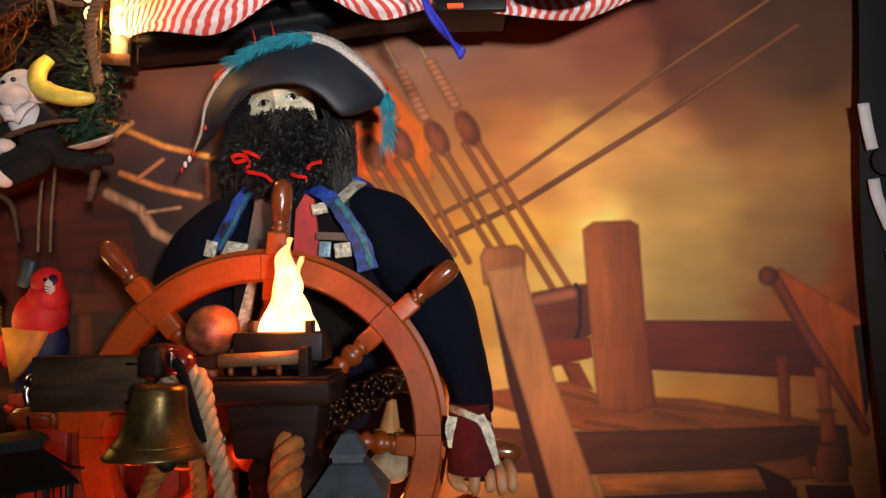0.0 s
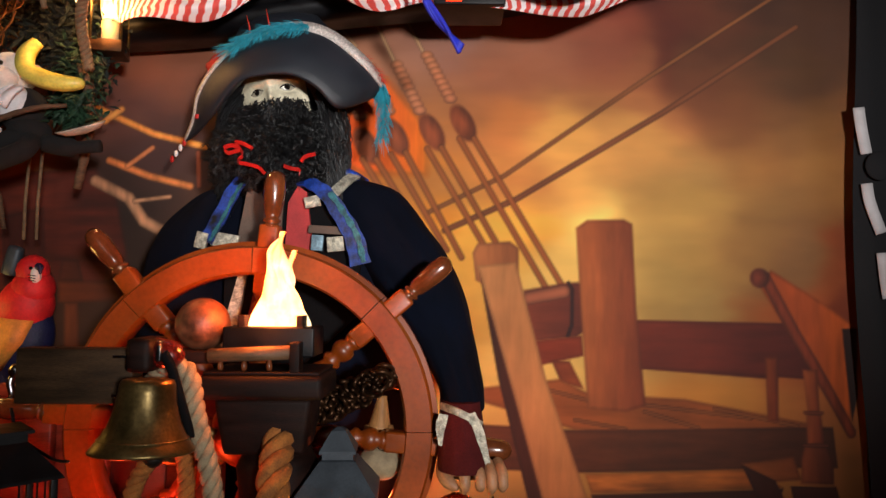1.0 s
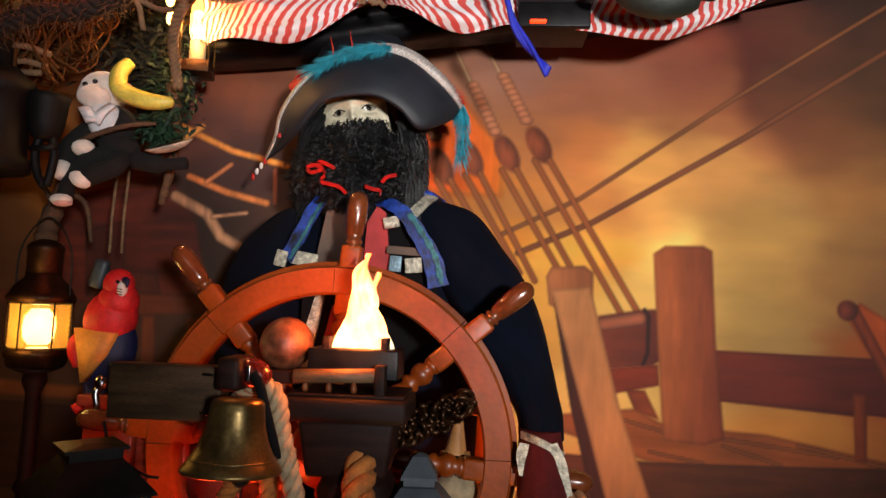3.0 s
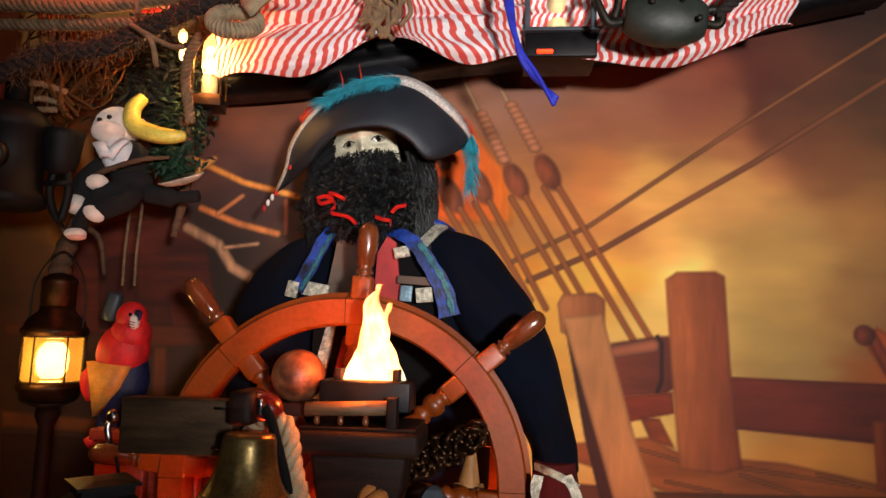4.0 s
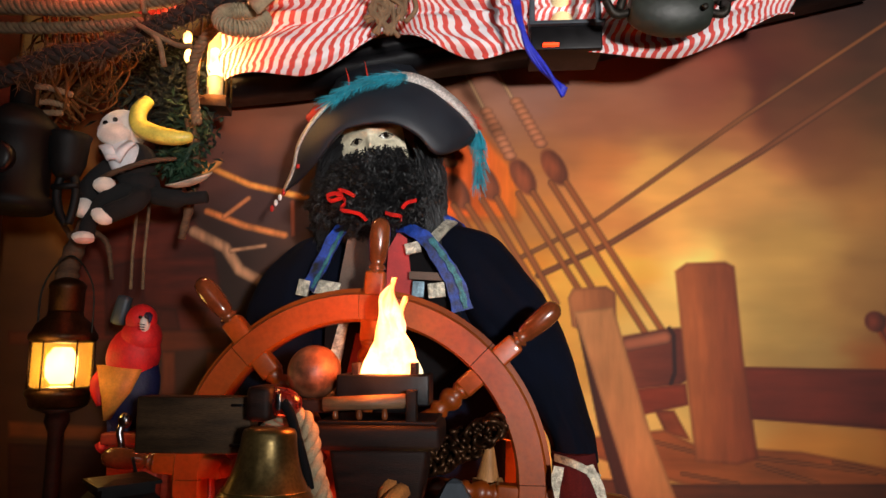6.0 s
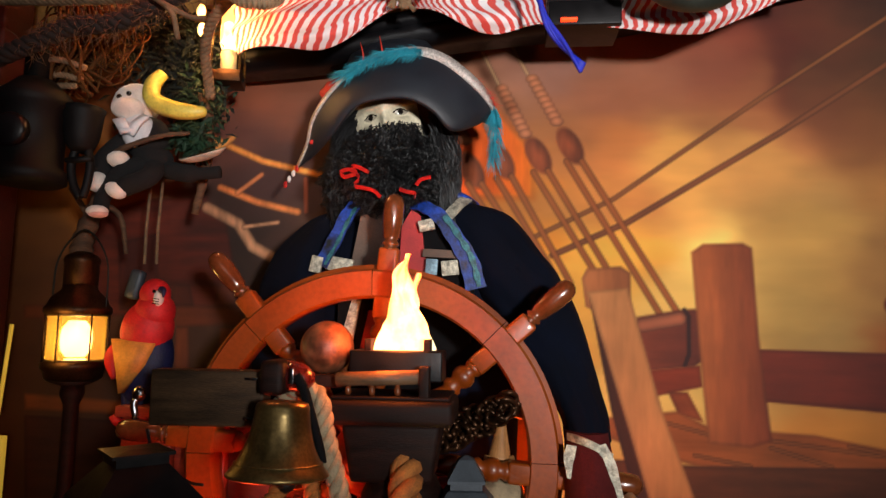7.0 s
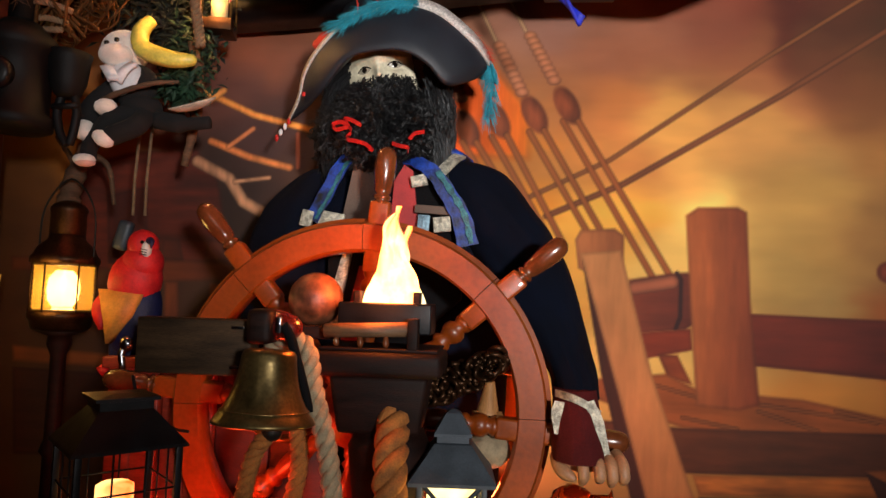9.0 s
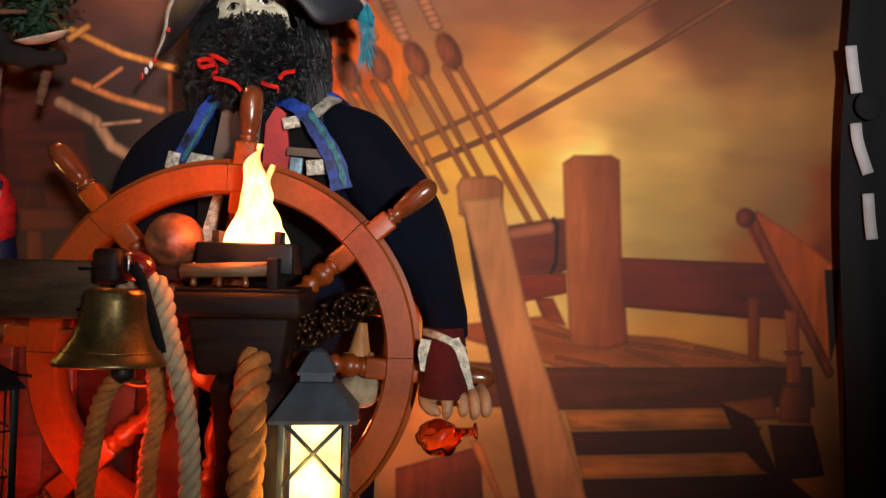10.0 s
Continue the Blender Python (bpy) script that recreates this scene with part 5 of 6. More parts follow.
# ---- parrot ----
def parrot():
    root_mats = [PARROT_RED, PARROT_BLUE, PARROT_GOLD, PARROT_FACE, EYE]
    bm = bmesh.new()
    tilt = Matrix.Rotation(radians(14), 3, "Y")
    ball(bm, (-0.768, 1.2, 1.435), (0.047, 0.042, 0.056), 0, 3, tilt)
    ball(bm, (-0.752, 1.19, 1.499), (0.027, 0.028, 0.029), 0, 3)
    ball(bm, (-0.753, 1.195, 1.468), (0.036, 0.035, 0.036), 0, 3)
    ball(bm, (-0.735, 1.171, 1.491), (0.009, 0.01, 0.016), 3, 2)
    ball(bm, (-0.74, 1.163, 1.503), 0.0034, 4, 2)
    for k in range(3):
        strip(bm, [(-0.742, 1.1605, 1.482 + k * 0.0045), (-0.729, 1.161, 1.48 + k * 0.0045)], 0.0013, 0.001, 4, (0, 0, 1))
    tube(bm, curve([(-0.727, 1.165, 1.506), (-0.719, 1.157, 1.503), (-0.717, 1.153, 1.492)], 5), [0.007, 0.007, 0.0065, 0.006, 0.0055, 0.005, 0.004, 0.0035, 0.003, 0.002, 0.001], 8, 1)
    ball(bm, (-0.768, 1.205, 1.37), (0.046, 0.038, 0.075), 1, 3, tilt)
    gold = [(-0.81, 1.418), (-0.737, 1.41), (-0.752, 1.37), (-0.79, 1.322), (-0.797, 1.36)]
    f = [bm.verts.new((x, 1.155, z)) for x, z in gold]
    g = [bm.verts.new((x, 1.175, z)) for x, z in gold]
    bm.faces.new(f).material_index = 2
    for i in range(5):
        bm.faces.new((f[i], g[i], g[(i + 1) % 5], f[(i + 1) % 5])).material_index = 2
    r = random.Random(2)
    for k in range(5):
        strip(bm, curve([(-0.8 + 0.009 * k, 1.19, 1.35), (-0.797 + 0.006 * k, 1.195, 1.27), (-0.79 + 0.004 * k, 1.2, 1.2 + 0.01 * k)], 5), 0.012, 0.003, 1)
    strip(bm, curve([(-0.815, 1.195, 1.41), (-0.828, 1.19, 1.38), (-0.82, 1.19, 1.345)], 5), [0.016, 0.02, 0.022, 0.024, 0.024, 0.022, 0.02, 0.018, 0.014, 0.01, 0.006], 0.01, 0)
    strip(bm, curve([(-0.81, 1.18, 1.28), (-0.8, 1.175, 1.272), (-0.788, 1.178, 1.268)], 4), 0.014, 0.008, 0)
    tagged(part("toy_parrot", bm, root_mats, None), "red, gold and blue model parrot hanging on wires", "parrot figure")
    perch = thing("parrot_hanger", "grey metal clip on two hanging wires", "hanger")
    for x in (-0.808, -0.784):
        bm = bmesh.new()
        tube(bm, [(x, 1.245, 1.56), (x - 0.004, 1.25, 1.63), (x - 0.005, 1.26, 1.75)], 0.003, 6)
        part("wire", bm, ROPE, perch)
    bm = bmesh.new()
    box(bm, (-0.816, 1.2, 1.49), (-0.79, 1.22, 1.546), 0.008, Matrix.Rotation(radians(14), 3, "Y"))
    part("clip", bm, GREY_METAL, perch)
    # the garden lantern's carrying ring, built as a hooked bar below the parrot
    bm = bmesh.new()
    tube(bm, curve([(-0.74, 1.15, 1.33), (-0.75, 1.14, 1.31), (-0.746, 1.14, 1.285), (-0.755, 1.15, 1.265)], 6), 0.006, 8)
    ball(bm, (-0.744, 1.143, 1.325), (0.012, 0.01, 0.014), 0, 2)
    tagged(part("steel_hook", bm, STEEL, None), "bright steel carrying ring of the garden lantern, under the parrot", "hook")


parrot()


# ---- monkey, banana, leaves ----
def monkey():
    bm = bmesh.new()
    y = 1.21
    ball(bm, (-0.838, y, 1.886), (0.042, 0.038, 0.04), 0, 3)
    ball(bm, (-0.838, y - 0.03, 1.868), (0.03, 0.022, 0.022), 0, 3)
    for s in (-1, 1):
        ball(bm, (-0.838 + 0.04 * s, y + 0.005, 1.89), (0.013, 0.007, 0.016), 1, 2)
    for x in (-0.852, -0.834):
        ball(bm, (x, y - 0.037, 1.889 + (x + 0.852) * 0.3), 0.0048, 4, 2)
    ball(bm, (-0.812, y, 1.815), (0.04, 0.035, 0.045), 2, 3)
    ball(bm, (-0.82, y - 0.02, 1.825), (0.03, 0.024, 0.036), 3, 3)
    for pts, w in (([(-0.85, y - 0.038, 1.845), (-0.836, y - 0.05, 1.832), (-0.828, y - 0.048, 1.815)], 0.02), ([(-0.8, y - 0.036, 1.85), (-0.81, y - 0.048, 1.832), (-0.822, y - 0.047, 1.812)], 0.018)):
        strip(bm, curve(pts, 4), w, 0.005, 3)
    ball(bm, (-0.828, y - 0.05, 1.818), (0.012, 0.006, 0.006), 3, 2)
    ball(bm, (-0.8, y, 1.775), (0.036, 0.034, 0.03), 2, 3)
    tube(bm, curve([(-0.845, y, 1.82), (-0.875, y - 0.02, 1.775), (-0.88, y - 0.03, 1.74)], 5), [0.02] * 11, 10, 2)
    ball(bm, (-0.882, y - 0.035, 1.725), (0.018, 0.018, 0.02), 0, 2)
    ball(bm, (-0.84, y - 0.045, 1.765), (0.02, 0.018, 0.016), 0, 2)
    tube(bm, curve([(-0.8, y - 0.01, 1.765), (-0.83, y - 0.04, 1.745), (-0.87, y - 0.03, 1.7), (-0.875, y - 0.03, 1.675)], 5), [0.017] * 8 + [0.014] * 8, 10, 2)
    tube(bm, curve([(-0.79, y - 0.01, 1.76), (-0.78, y - 0.05, 1.73), (-0.825, y - 0.05, 1.71)], 5), [0.018] * 11, 10, 2)
    ball(bm, (-0.832, y - 0.06, 1.703), (0.021, 0.014, 0.014), 0, 2, Matrix.Rotation(radians(35), 3, "Y"))
    ball(bm, (-0.872, y - 0.045, 1.668), (0.02, 0.015, 0.011), 0, 2)
    ball(bm, (-0.87, y - 0.045, 1.663), (0.018, 0.014, 0.008), 1, 2)
    tube(bm, curve([(-0.77, y, 1.755), (-0.72, y - 0.01, 1.745), (-0.67, y - 0.01, 1.748)], 5), [0.018] * 6 + [0.012] * 5, 10, 2)
    for v in bm.verts:
        v.co.x = -0.838 + (v.co.x + 0.838) * 1.06 + 0.013
        v.co.z = 1.886 + (v.co.z - 1.886) * 1.0 - 0.018
    tagged(part("toy_monkey", bm, [PLUSH_WHITE, PLUSH_PINK, PLUSH_BLACK, SHIRT_WHITE, EYE], None), "plush monkey in white shirt and dark suit sitting on driftwood", "plush toy")
    bm = bmesh.new()
    line = curve([(-0.765, 1.19, 1.922), (-0.78, 1.182, 1.895), (-0.772, 1.175, 1.862), (-0.735, 1.175, 1.845), (-0.7, 1.178, 1.84), (-0.672, 1.185, 1.843)], 8)
    rad = [0.005 + 0.0125 * math.sin(math.pi * min(1, (i + 3) / (len(line) + 3))) ** 0.5 for i in range(len(line))]
    rad[-1] = 0.004
    tube(bm, line, rad, 6)
    tagged(part("toy_banana", bm, BANANA, None), "yellow plastic banana beside the plush monkey", "banana")
    root = thing("driftwood_branch", "grey-brown driftwood branch under the monkey", "branch")
    for i, (pts, rr) in enumerate((([(-0.7, 1.23, 1.9), (-0.69, 1.235, 1.8), (-0.7, 1.25, 1.74), (-0.72, 1.26, 1.66)], 0.012), ([(-0.89, 1.22, 1.745), (-0.83, 1.17, 1.765), (-0.75, 1.165, 1.79), (-0.7, 1.18, 1.8)], 0.006), ([(-0.945, 1.25, 1.56), (-0.93, 1.24, 1.62), (-0.905, 1.24, 1.69), (-0.9, 1.25, 1.74)], 0.02), ([(-0.9, 1.24, 1.68), (-0.86, 1.24, 1.65), (-0.85, 1.25, 1.58)], 0.006), ([(-0.93, 1.24, 1.66), (-0.97, 1.24, 1.71)], 0.006))):
        bm = bmesh.new()
        line = curve(pts, 8)
        tube(bm, line, [rr * (1.1 - 0.5 * k / len(line)) * (1 + 0.12 * math.sin(k * 2.1)) for k in range(len(line))], 9)
        part("limb", bm, BARK, root)
    bm = bmesh.new()
    lathe(bm, [(0.004, 0.0), (0.03, 0.004), (0.044, 0.012), (0.046, 0.015), (0.03, 0.01), (0.0, 0.007)], pose(-0.67, 1.185, 1.748, 24, -14, 0), 24, 0, 0.6)
    tagged(part("shell_dish", bm, PEARL, None), "small pale pearly dish lying on the branch", "dish")


monkey()


def leaves():
    root = thing("plastic_plant", "dark green plastic foliage hanging behind the monkey", "plant")
    r = random.Random(11)
    def clump(name, centre, size, count, material, ln):
        bm = bmesh.new()
        for i in range(count):
            p = Vector(centre) + Vector((r.gauss(0, size[0]), r.gauss(0, size[1]), r.gauss(0, size[2])))
            d = Vector((r.uniform(-1, 1), r.uniform(-1, 0.2), r.uniform(-1, 0.7))).normalized()
            s = d.orthogonal().normalized()
            l2, w = ln * r.uniform(0.6, 1.2), ln * 0.16
            a, b, c, e, m = (bm.verts.new(q) for q in (p, p + d * l2 * 0.5 + s * w, p + d * l2 + V(0, 0, -0.2 * l2), p + d * l2 * 0.5 - s * w, p + d * l2 * 0.5 + d.cross(s) * w * 0.4))
            for q in ((a, b, m), (b, c, m), (c, e, m), (e, a, m)):
                bm.faces.new(q)
        tagged(part(name, bm, material, root, "", False), kind="stuff")
    # rear clumps get the shade-darkened green, front ones the plain leaf
    clump("foliage", (-0.79, 1.27, 2.0), (0.045, 0.015, 0.045), 1100, LEAF_SHADED, 0.03)
    clump("foliage", (-0.735, 1.26, 1.92), (0.035, 0.012, 0.05), 700, LEAF_SHADED, 0.028)
    clump("foliage", (-0.705, 1.235, 1.865), (0.02, 0.012, 0.04), 330, LEAF, 0.026)
    clump("foliage", (-0.71, 1.22, 1.805), (0.018, 0.01, 0.016), 300, LEAF, 0.026)
    bm = bmesh.new()
    tube(bm, curve([(-0.78, 1.285, 2.1), (-0.76, 1.28, 1.98), (-0.72, 1.265, 1.88), (-0.705, 1.25, 1.79)], 6), 0.006, 7)
    part("stem", bm, BARK, root)


leaves()


# ---- overhead: cloth, beam, blocks and ropes ----
STRIPE = bpy.data.materials.new("striped_cotton")
STRIPE.use_nodes = True
sn, sl = STRIPE.node_tree.nodes, STRIPE.node_tree.links
uvn, sep, mul, fr, rampn = sn.new("ShaderNodeUVMap"), sn.new("ShaderNodeSeparateXYZ"), sn.new("ShaderNodeMath"), sn.new("ShaderNodeMath"), sn.new("ShaderNodeValToRGB")
mul.operation, mul.inputs[1].default_value = "MULTIPLY", 1.0
fr.operation = "FRACT"
sl.new(uvn.outputs[0], sep.inputs[0]), sl.new(sep.outputs[0], mul.inputs[0]), sl.new(mul.outputs[0], fr.inputs[0]), sl.new(fr.outputs[0], rampn.inputs[0])
rampn.color_ramp.elements[0].color, rampn.color_ramp.elements[0].position = lin((206, 74, 66)), 0.45
rampn.color_ramp.elements[1].color, rampn.color_ramp.elements[1].position = lin((228, 220, 222)), 0.52
wv, wb = sn.new("ShaderNodeTexNoise"), sn.new("ShaderNodeBump")
wv.inputs["Scale"].default_value, wb.inputs["Strength"].default_value, wb.inputs["Distance"].default_value = 300, 0.3, 0.001
sl.new(wv.outputs["Fac"], wb.inputs["Height"]), sl.new(wb.outputs[0], sn["Principled BSDF"].inputs["Normal"])
sl.new(rampn.outputs[0], sn["Principled BSDF"].inputs["Base Color"])
sn["Principled BSDF"].inputs["Roughness"].default_value = 0.85


def swag(label, x0, x1, low, y0, top=2.26, pitch=0.0155, lean=0.0, gather=(1, 1)):
    """A draped striped cloth; low(u): the height of its lower edge, gathered at the ends."""
    bm = bmesh.new()
    uv = bm.loops.layers.uv.new("UVMap")
    nu, nv = 110, 110
    grid = []
    for j in range(nv + 1):
        v = j / nv
        row = []
        for i in range(nu + 1):
            u = i / nu
            belly = math.sin(math.pi * u) ** 0.7
            fold = math.sin(v * 15 + 3.0 * belly + 1.3 * math.sin(3 * u)) * 0.011 * (0.35 + 0.65 * v) + 0.006 * math.sin(v * 34 + 9 * u) + 0.007 * abs(math.sin(v * 26 + 2.2 * u + 0.8 * math.sin(7 * u)))
            z = top + (low(u) - top) * v - 0.01 * math.sin(v * 15) * belly * v
            row.append((bm.verts.new((x0 + (x1 - x0) * u + 0.006 * math.sin(13 * v + 5 * u), y0 - 0.03 * belly * (0.4 + v) + fold, z)), u, v))
        grid.append(row)
    for a, b in zip(grid, grid[1:]):
        for i in range(nu):
            f = bm.faces.new((a[i][0], a[i + 1][0], b[i + 1][0], b[i][0]))
            for lp, (_, u, v) in zip(f.loops, (a[i], a[i + 1], b[i + 1], b[i])):
                bend = lean * v + 0.008 * math.sin(v * 15 + 3 * u) + 0.02 * math.sin(6 * u) + 0.0017 * math.tanh(4 * math.sin(v * 46 + 9 * u + 2.6 * math.sin(5 * u)))
                lp[uv].uv = ((u * (x1 - x0) + bend) / pitch, v)
    ob = part("striped_cloth", bm, STRIPE, None)
    md = ob.modifiers.new("thickness", "SOLIDIFY")
    md.thickness = 0.002
    tagged(ob, label, "drape", "striped swags")


swag("red and white striped cloth draped from the lantern to the knot", -0.64, -0.29, lambda u: 1.962 + 0.1 * max(0, (u - 0.45) / 0.55) ** 1.6 + 0.012 * (1 - u), 1.22, lean=0.16)
swag("red and white striped cloth draped beside the black lantern", -0.29, -0.03, lambda u: 2.058 - 0.066 * math.sin(math.pi * min(1, u * 0.75)), 1.22, lean=-0.12)
swag("red and white striped cloth stretched behind the pulley block", -0.03, 0.48, lambda u: 2.03 - 0.035 * math.sin(math.pi * min(1, u * 1.1)) + 0.12 * max(0, u - 0.55) ** 1.0, 1.25, lean=0.1)

bm = bmesh.new()
r = random.Random(5)
for i in range(16):
    x = -0.3 + r.uniform(-0.025, 0.03)
    tube(bm, curve([(x, 1.19, 2.16), (x + r.uniform(-0.02, 0.02), 1.17 + r.uniform(-0.01, 0.01), 2.11), (x + r.uniform(-0.025, 0.025), 1.165, 2.075), (x + r.uniform(-0.03, 0.03), 1.17, 2.035 + r.uniform(-0.012, 0.03))], 6), 0.0048, 7)
for z in (2.12, 2.13, 2.14):
    tube(bm, curve([(-0.335, 1.17, z), (-0.3, 1.145, z - 0.006), (-0.262, 1.17, z + 0.003), (-0.3, 1.2, z), (-0.335, 1.17, z)], 6), 0.006, 7)
tagged(part("rope_knot", bm, ROPE, None), "grey frayed rope knot tying the striped cloth", "knot")

bm = bmesh.new()
for k, (y, z, w, h) in enumerate(((1.33, 0.0, 0.05, 0.02), (1.3, 0.022, 0.035, 0.012))):
    line = curve([(-0.74, y, 1.99 + z), (-0.5, y, 2.008 + z), (-0.26, y, 2.045 + z), (0.0, y, 2.07 + z), (0.13, y, 2.078 + z), (0.7, y, 2.2 + z)], 6)
    strip(bm, line, h * 2, w * 2, 0, (0, 0, 1))
tagged(part("curved_beam", bm, BLACK_METAL, None), "curved black beam along the top of the mural", "beam", "", "structure")
slab("trim", (-1.5, 1.44, 1.95), (0.9, 1.47, 2.6), PLASTER, "olive brown panel above the mural", "panel")


def window_lantern():
    root = thing("box_lantern", "black box lantern with a clear window and ledge", "lantern")
    bm = bmesh.new()
    box(bm, (-0.034, 1.2, 2.003), (0.1, 1.3, 2.05), 0.003)
    part("base", bm, BLACK_METAL, root)
    bm = bmesh.new()
    box(bm, (-0.036, 1.19, 2.05), (0.105, 1.3, 2.057), 0.001)
    part("ledge", bm, GREY_METAL, root, "grey metal ledge")
    for x in (-0.03, 0.094):
        bm = bmesh.new()
        box(bm, (x - 0.005, 1.2, 2.057), (x + 0.005, 1.21, 2.2), 0.001)
        part("corner_bar", bm, GREY_METAL, root)
    bm = bmesh.new()
    lathe(bm, [(0.028, 2.057), (0.03, 2.07), (0.022, 2.085), (0.02, 2.16)], pose(0.03, 1.25, 0), 20)
    part("candle", bm, CANDLE, root, "pale candle in a cup")
    bm = bmesh.new()
    box(bm, (-0.025, 1.203, 2.058), (0.089, 1.205, 2.2), 0)
    p = part("pane", bm, CLEAR, root, "", False)
    p.visible_shadow = False
    bm = bmesh.new()
    box(bm, (-0.012, 1.19, 2.008), (0.018, 1.2, 2.013), 0.001)
    part("light_slit", bm, BULB_RED, root, "small red light")


window_lantern()


def pulley():
    root = thing("pulley_block", "large black wooden pulley block with iron hooks", "pulley block")
    bm = bmesh.new()
    m = pose(0.205, 1.13, 2.04, 0, 5, 0)
    ball(bm, (0, 0, 0), (0.082, 0.035, 0.052), 0, 4)
    for v in bm.verts:
        v.co.x = max(-0.07, min(0.07, v.co.x))
        v.co = m @ v.co
    part("cheek", bm, BLOCK_PAINT, root)
    for x, z in ((-0.03, 0.012), (0.02, 0.02), (0.05, -0.012)):
        bm = bmesh.new()
        lathe(bm, [(0.006, 0), (0.005, 0.004), (0.001, 0.005)], m @ pose(x, -0.034, z, 90, 0, 0), 10)
        part("rivet", bm, IRON, root)
    bm = bmesh.new()
    box(bm, (-0.03, -0.037, 0.024), (0.03, -0.032, 0.028), 0.001)
    for v in bm.verts:
        v.co = m @ v.co
    part("slot_rim", bm, IRON, root)
    bm = bmesh.new()
    tube(bm, curve([(0.135, 1.13, 2.035), (0.11, 1.125, 2.03), (0.095, 1.12, 2.05), (0.085, 1.12, 2.085), (0.105, 1.12, 2.1), (0.125, 1.125, 2.075), (0.118, 1.13, 2.04)], 6), 0.0075, 9)
    part("hook", bm, IRON, root)
    bm = bmesh.new()
    laid(bm, [(0.098, 1.12, 2.095), (0.09, 1.12, 2.2), (0.09, 1.12, 2.6)], 0.01, 0.04)
    tagged(part("tackle_rope", bm, ROPE_TAR, None), "dark tarred rope holding the pulley block's hook", "rope")
    bm = bmesh.new()
    tube(bm, curve([(0.27, 1.13, 2.03), (0.295, 1.125, 2.025), (0.3, 1.125, 2.045), (0.28, 1.125, 2.052), (0.268, 1.13, 2.04)], 6), 0.0075, 9)
    part("eye", bm, IRON, root)
    bm = bmesh.new()
    laid(bm, [(0.29, 1.125, 2.04), (0.33, 1.12, 2.075), (0.4, 1.12, 2.14), (0.6, 1.12, 2.35), (0.8, 1.12, 2.6)], 0.011, 0.04)
    tagged(part("tackle_rope", bm, ROPE_TAR, None), "dark tarred rope running up from the pulley block", "rope")


pulley()

bm = bmesh.new()
for k in range(4):
    tube(bm, curve([(-0.04, 1.2, 2.13), (-0.075 + 0.004 * k, 1.11, 2.12), (-0.07 + 0.003 * k, 1.1, 2.05), (-0.05 + 0.003 * math.sin(k), 1.1, 1.98 - 0.004 * k), (-0.02 + 0.004 * math.cos(k), 1.1 + 0.002 * k, 1.925), (0.012 + 0.002 * k, 1.1, 1.872 + 0.004 * k)], 6), 0.0042, 6)
tagged(part("blue_cord", bm, CORD_BLUE, None), "royal blue tassel cord hanging from the lantern", "cord")

rope_thing("overhead_rope", [(-1.15, 1.05, 2.05), (-0.96, 1.05, 2.043), (-0.811, 1.05, 2.035), (-0.666, 1.05, 2.048), (-0.541, 1.05, 2.071), (-0.42, 1.05, 2.13)], 0.0135, ROPE, 0.036, "thick hemp rope slung across the top")
rope_thing("overhead_rope", [(-1.1, 1.07, 2.02), (-0.9, 1.07, 2.012), (-0.76, 1.06, 2.008), (-0.64, 1.06, 2.022), (-0.5, 1.06, 2.09)], 0.0105, ROPE, 0.034, "hemp rope in red light beside the thicker one")
rope_thing("tarred_rope", [(-1.1, 1.05, 1.86), (-0.946, 1.05, 1.915), (-0.862, 1.05, 1.95), (-0.774, 1.05, 1.958), (-0.691, 1.05, 1.993), (-0.608, 1.05, 2.03), (-0.5, 1.06, 2.075), (-0.42, 1.06, 2.14)], 0.016, ROPE_TAR, 0.05, "thick dark tarred rope crossing below the hemp rope")


def fray(bm, line, rad, count, length, seed):
    """Short loose fibres standing off a rope."""
    q = random.Random(seed)
    for _ in range(count):
        p = line[q.randrange(len(line))]
        d = V(q.gauss(0, 1), q.gauss(0, 1), q.gauss(0, 1)).normalized()
        e = V(q.gauss(0, 1), q.gauss(0, 0.4), q.gauss(-0.4, 1)).normalized()
        a = p + d * rad
        tube(bm, [a, a + d * length * 0.4 + e * length * 0.3, a + d * length * 0.5 + e * length], [0.0009, 0.0007, 0.0003], 4)


bm = bmesh.new()
fray(bm, curve([(-0.946, 1.05, 1.915), (-0.862, 1.05, 1.95), (-0.774, 1.05, 1.958), (-0.691, 1.05, 1.993), (-0.608, 1.05, 2.03), (-0.5, 1.06, 2.075)], 24), 0.014, 700, 0.022, 21)
tagged(part("rope_fibre", bm, BARK, None), "loose brown fibres fraying off the tarred rope", "rope fibres", "", "stuff")
bm = bmesh.new()
for pts in ([(-0.7, 1.03, 2.06), (-0.694, 1.02, 2.03), (-0.69, 1.02, 2.005)], [(-0.7, 1.02, 1.985), (-0.67, 1.02, 1.968), (-0.635, 1.03, 1.952), (-0.61, 1.03, 1.95)], [(-0.69, 1.025, 1.98), (-0.662, 1.02, 1.955), (-0.655, 1.03, 1.915)]):
    tube(bm, curve(pts, 6), 0.0045, 7)
tagged(part("pale_twine", bm, ROPE, None), "pale twine ends tied round the ropes", "twine")
# a pink lamp disc without light of its own, hung on an added cord
bm = bmesh.new()
lathe(bm, [(0.008, 2.083), (0.022, 2.086), (0.03, 2.096), (0.031, 2.11), (0.022, 2.125), (0.008, 2.13)], pose(-0.9, 1.1, 0), 24)
tagged(part("pink_float", bm, PLUSH_PINK, None), "round pink lamp disc hanging above the ropes", "float")
bm = bmesh.new()
tube(bm, [(-0.9, 1.1, 2.125), (-0.9, 1.1, 2.6)], 0.002, 6)
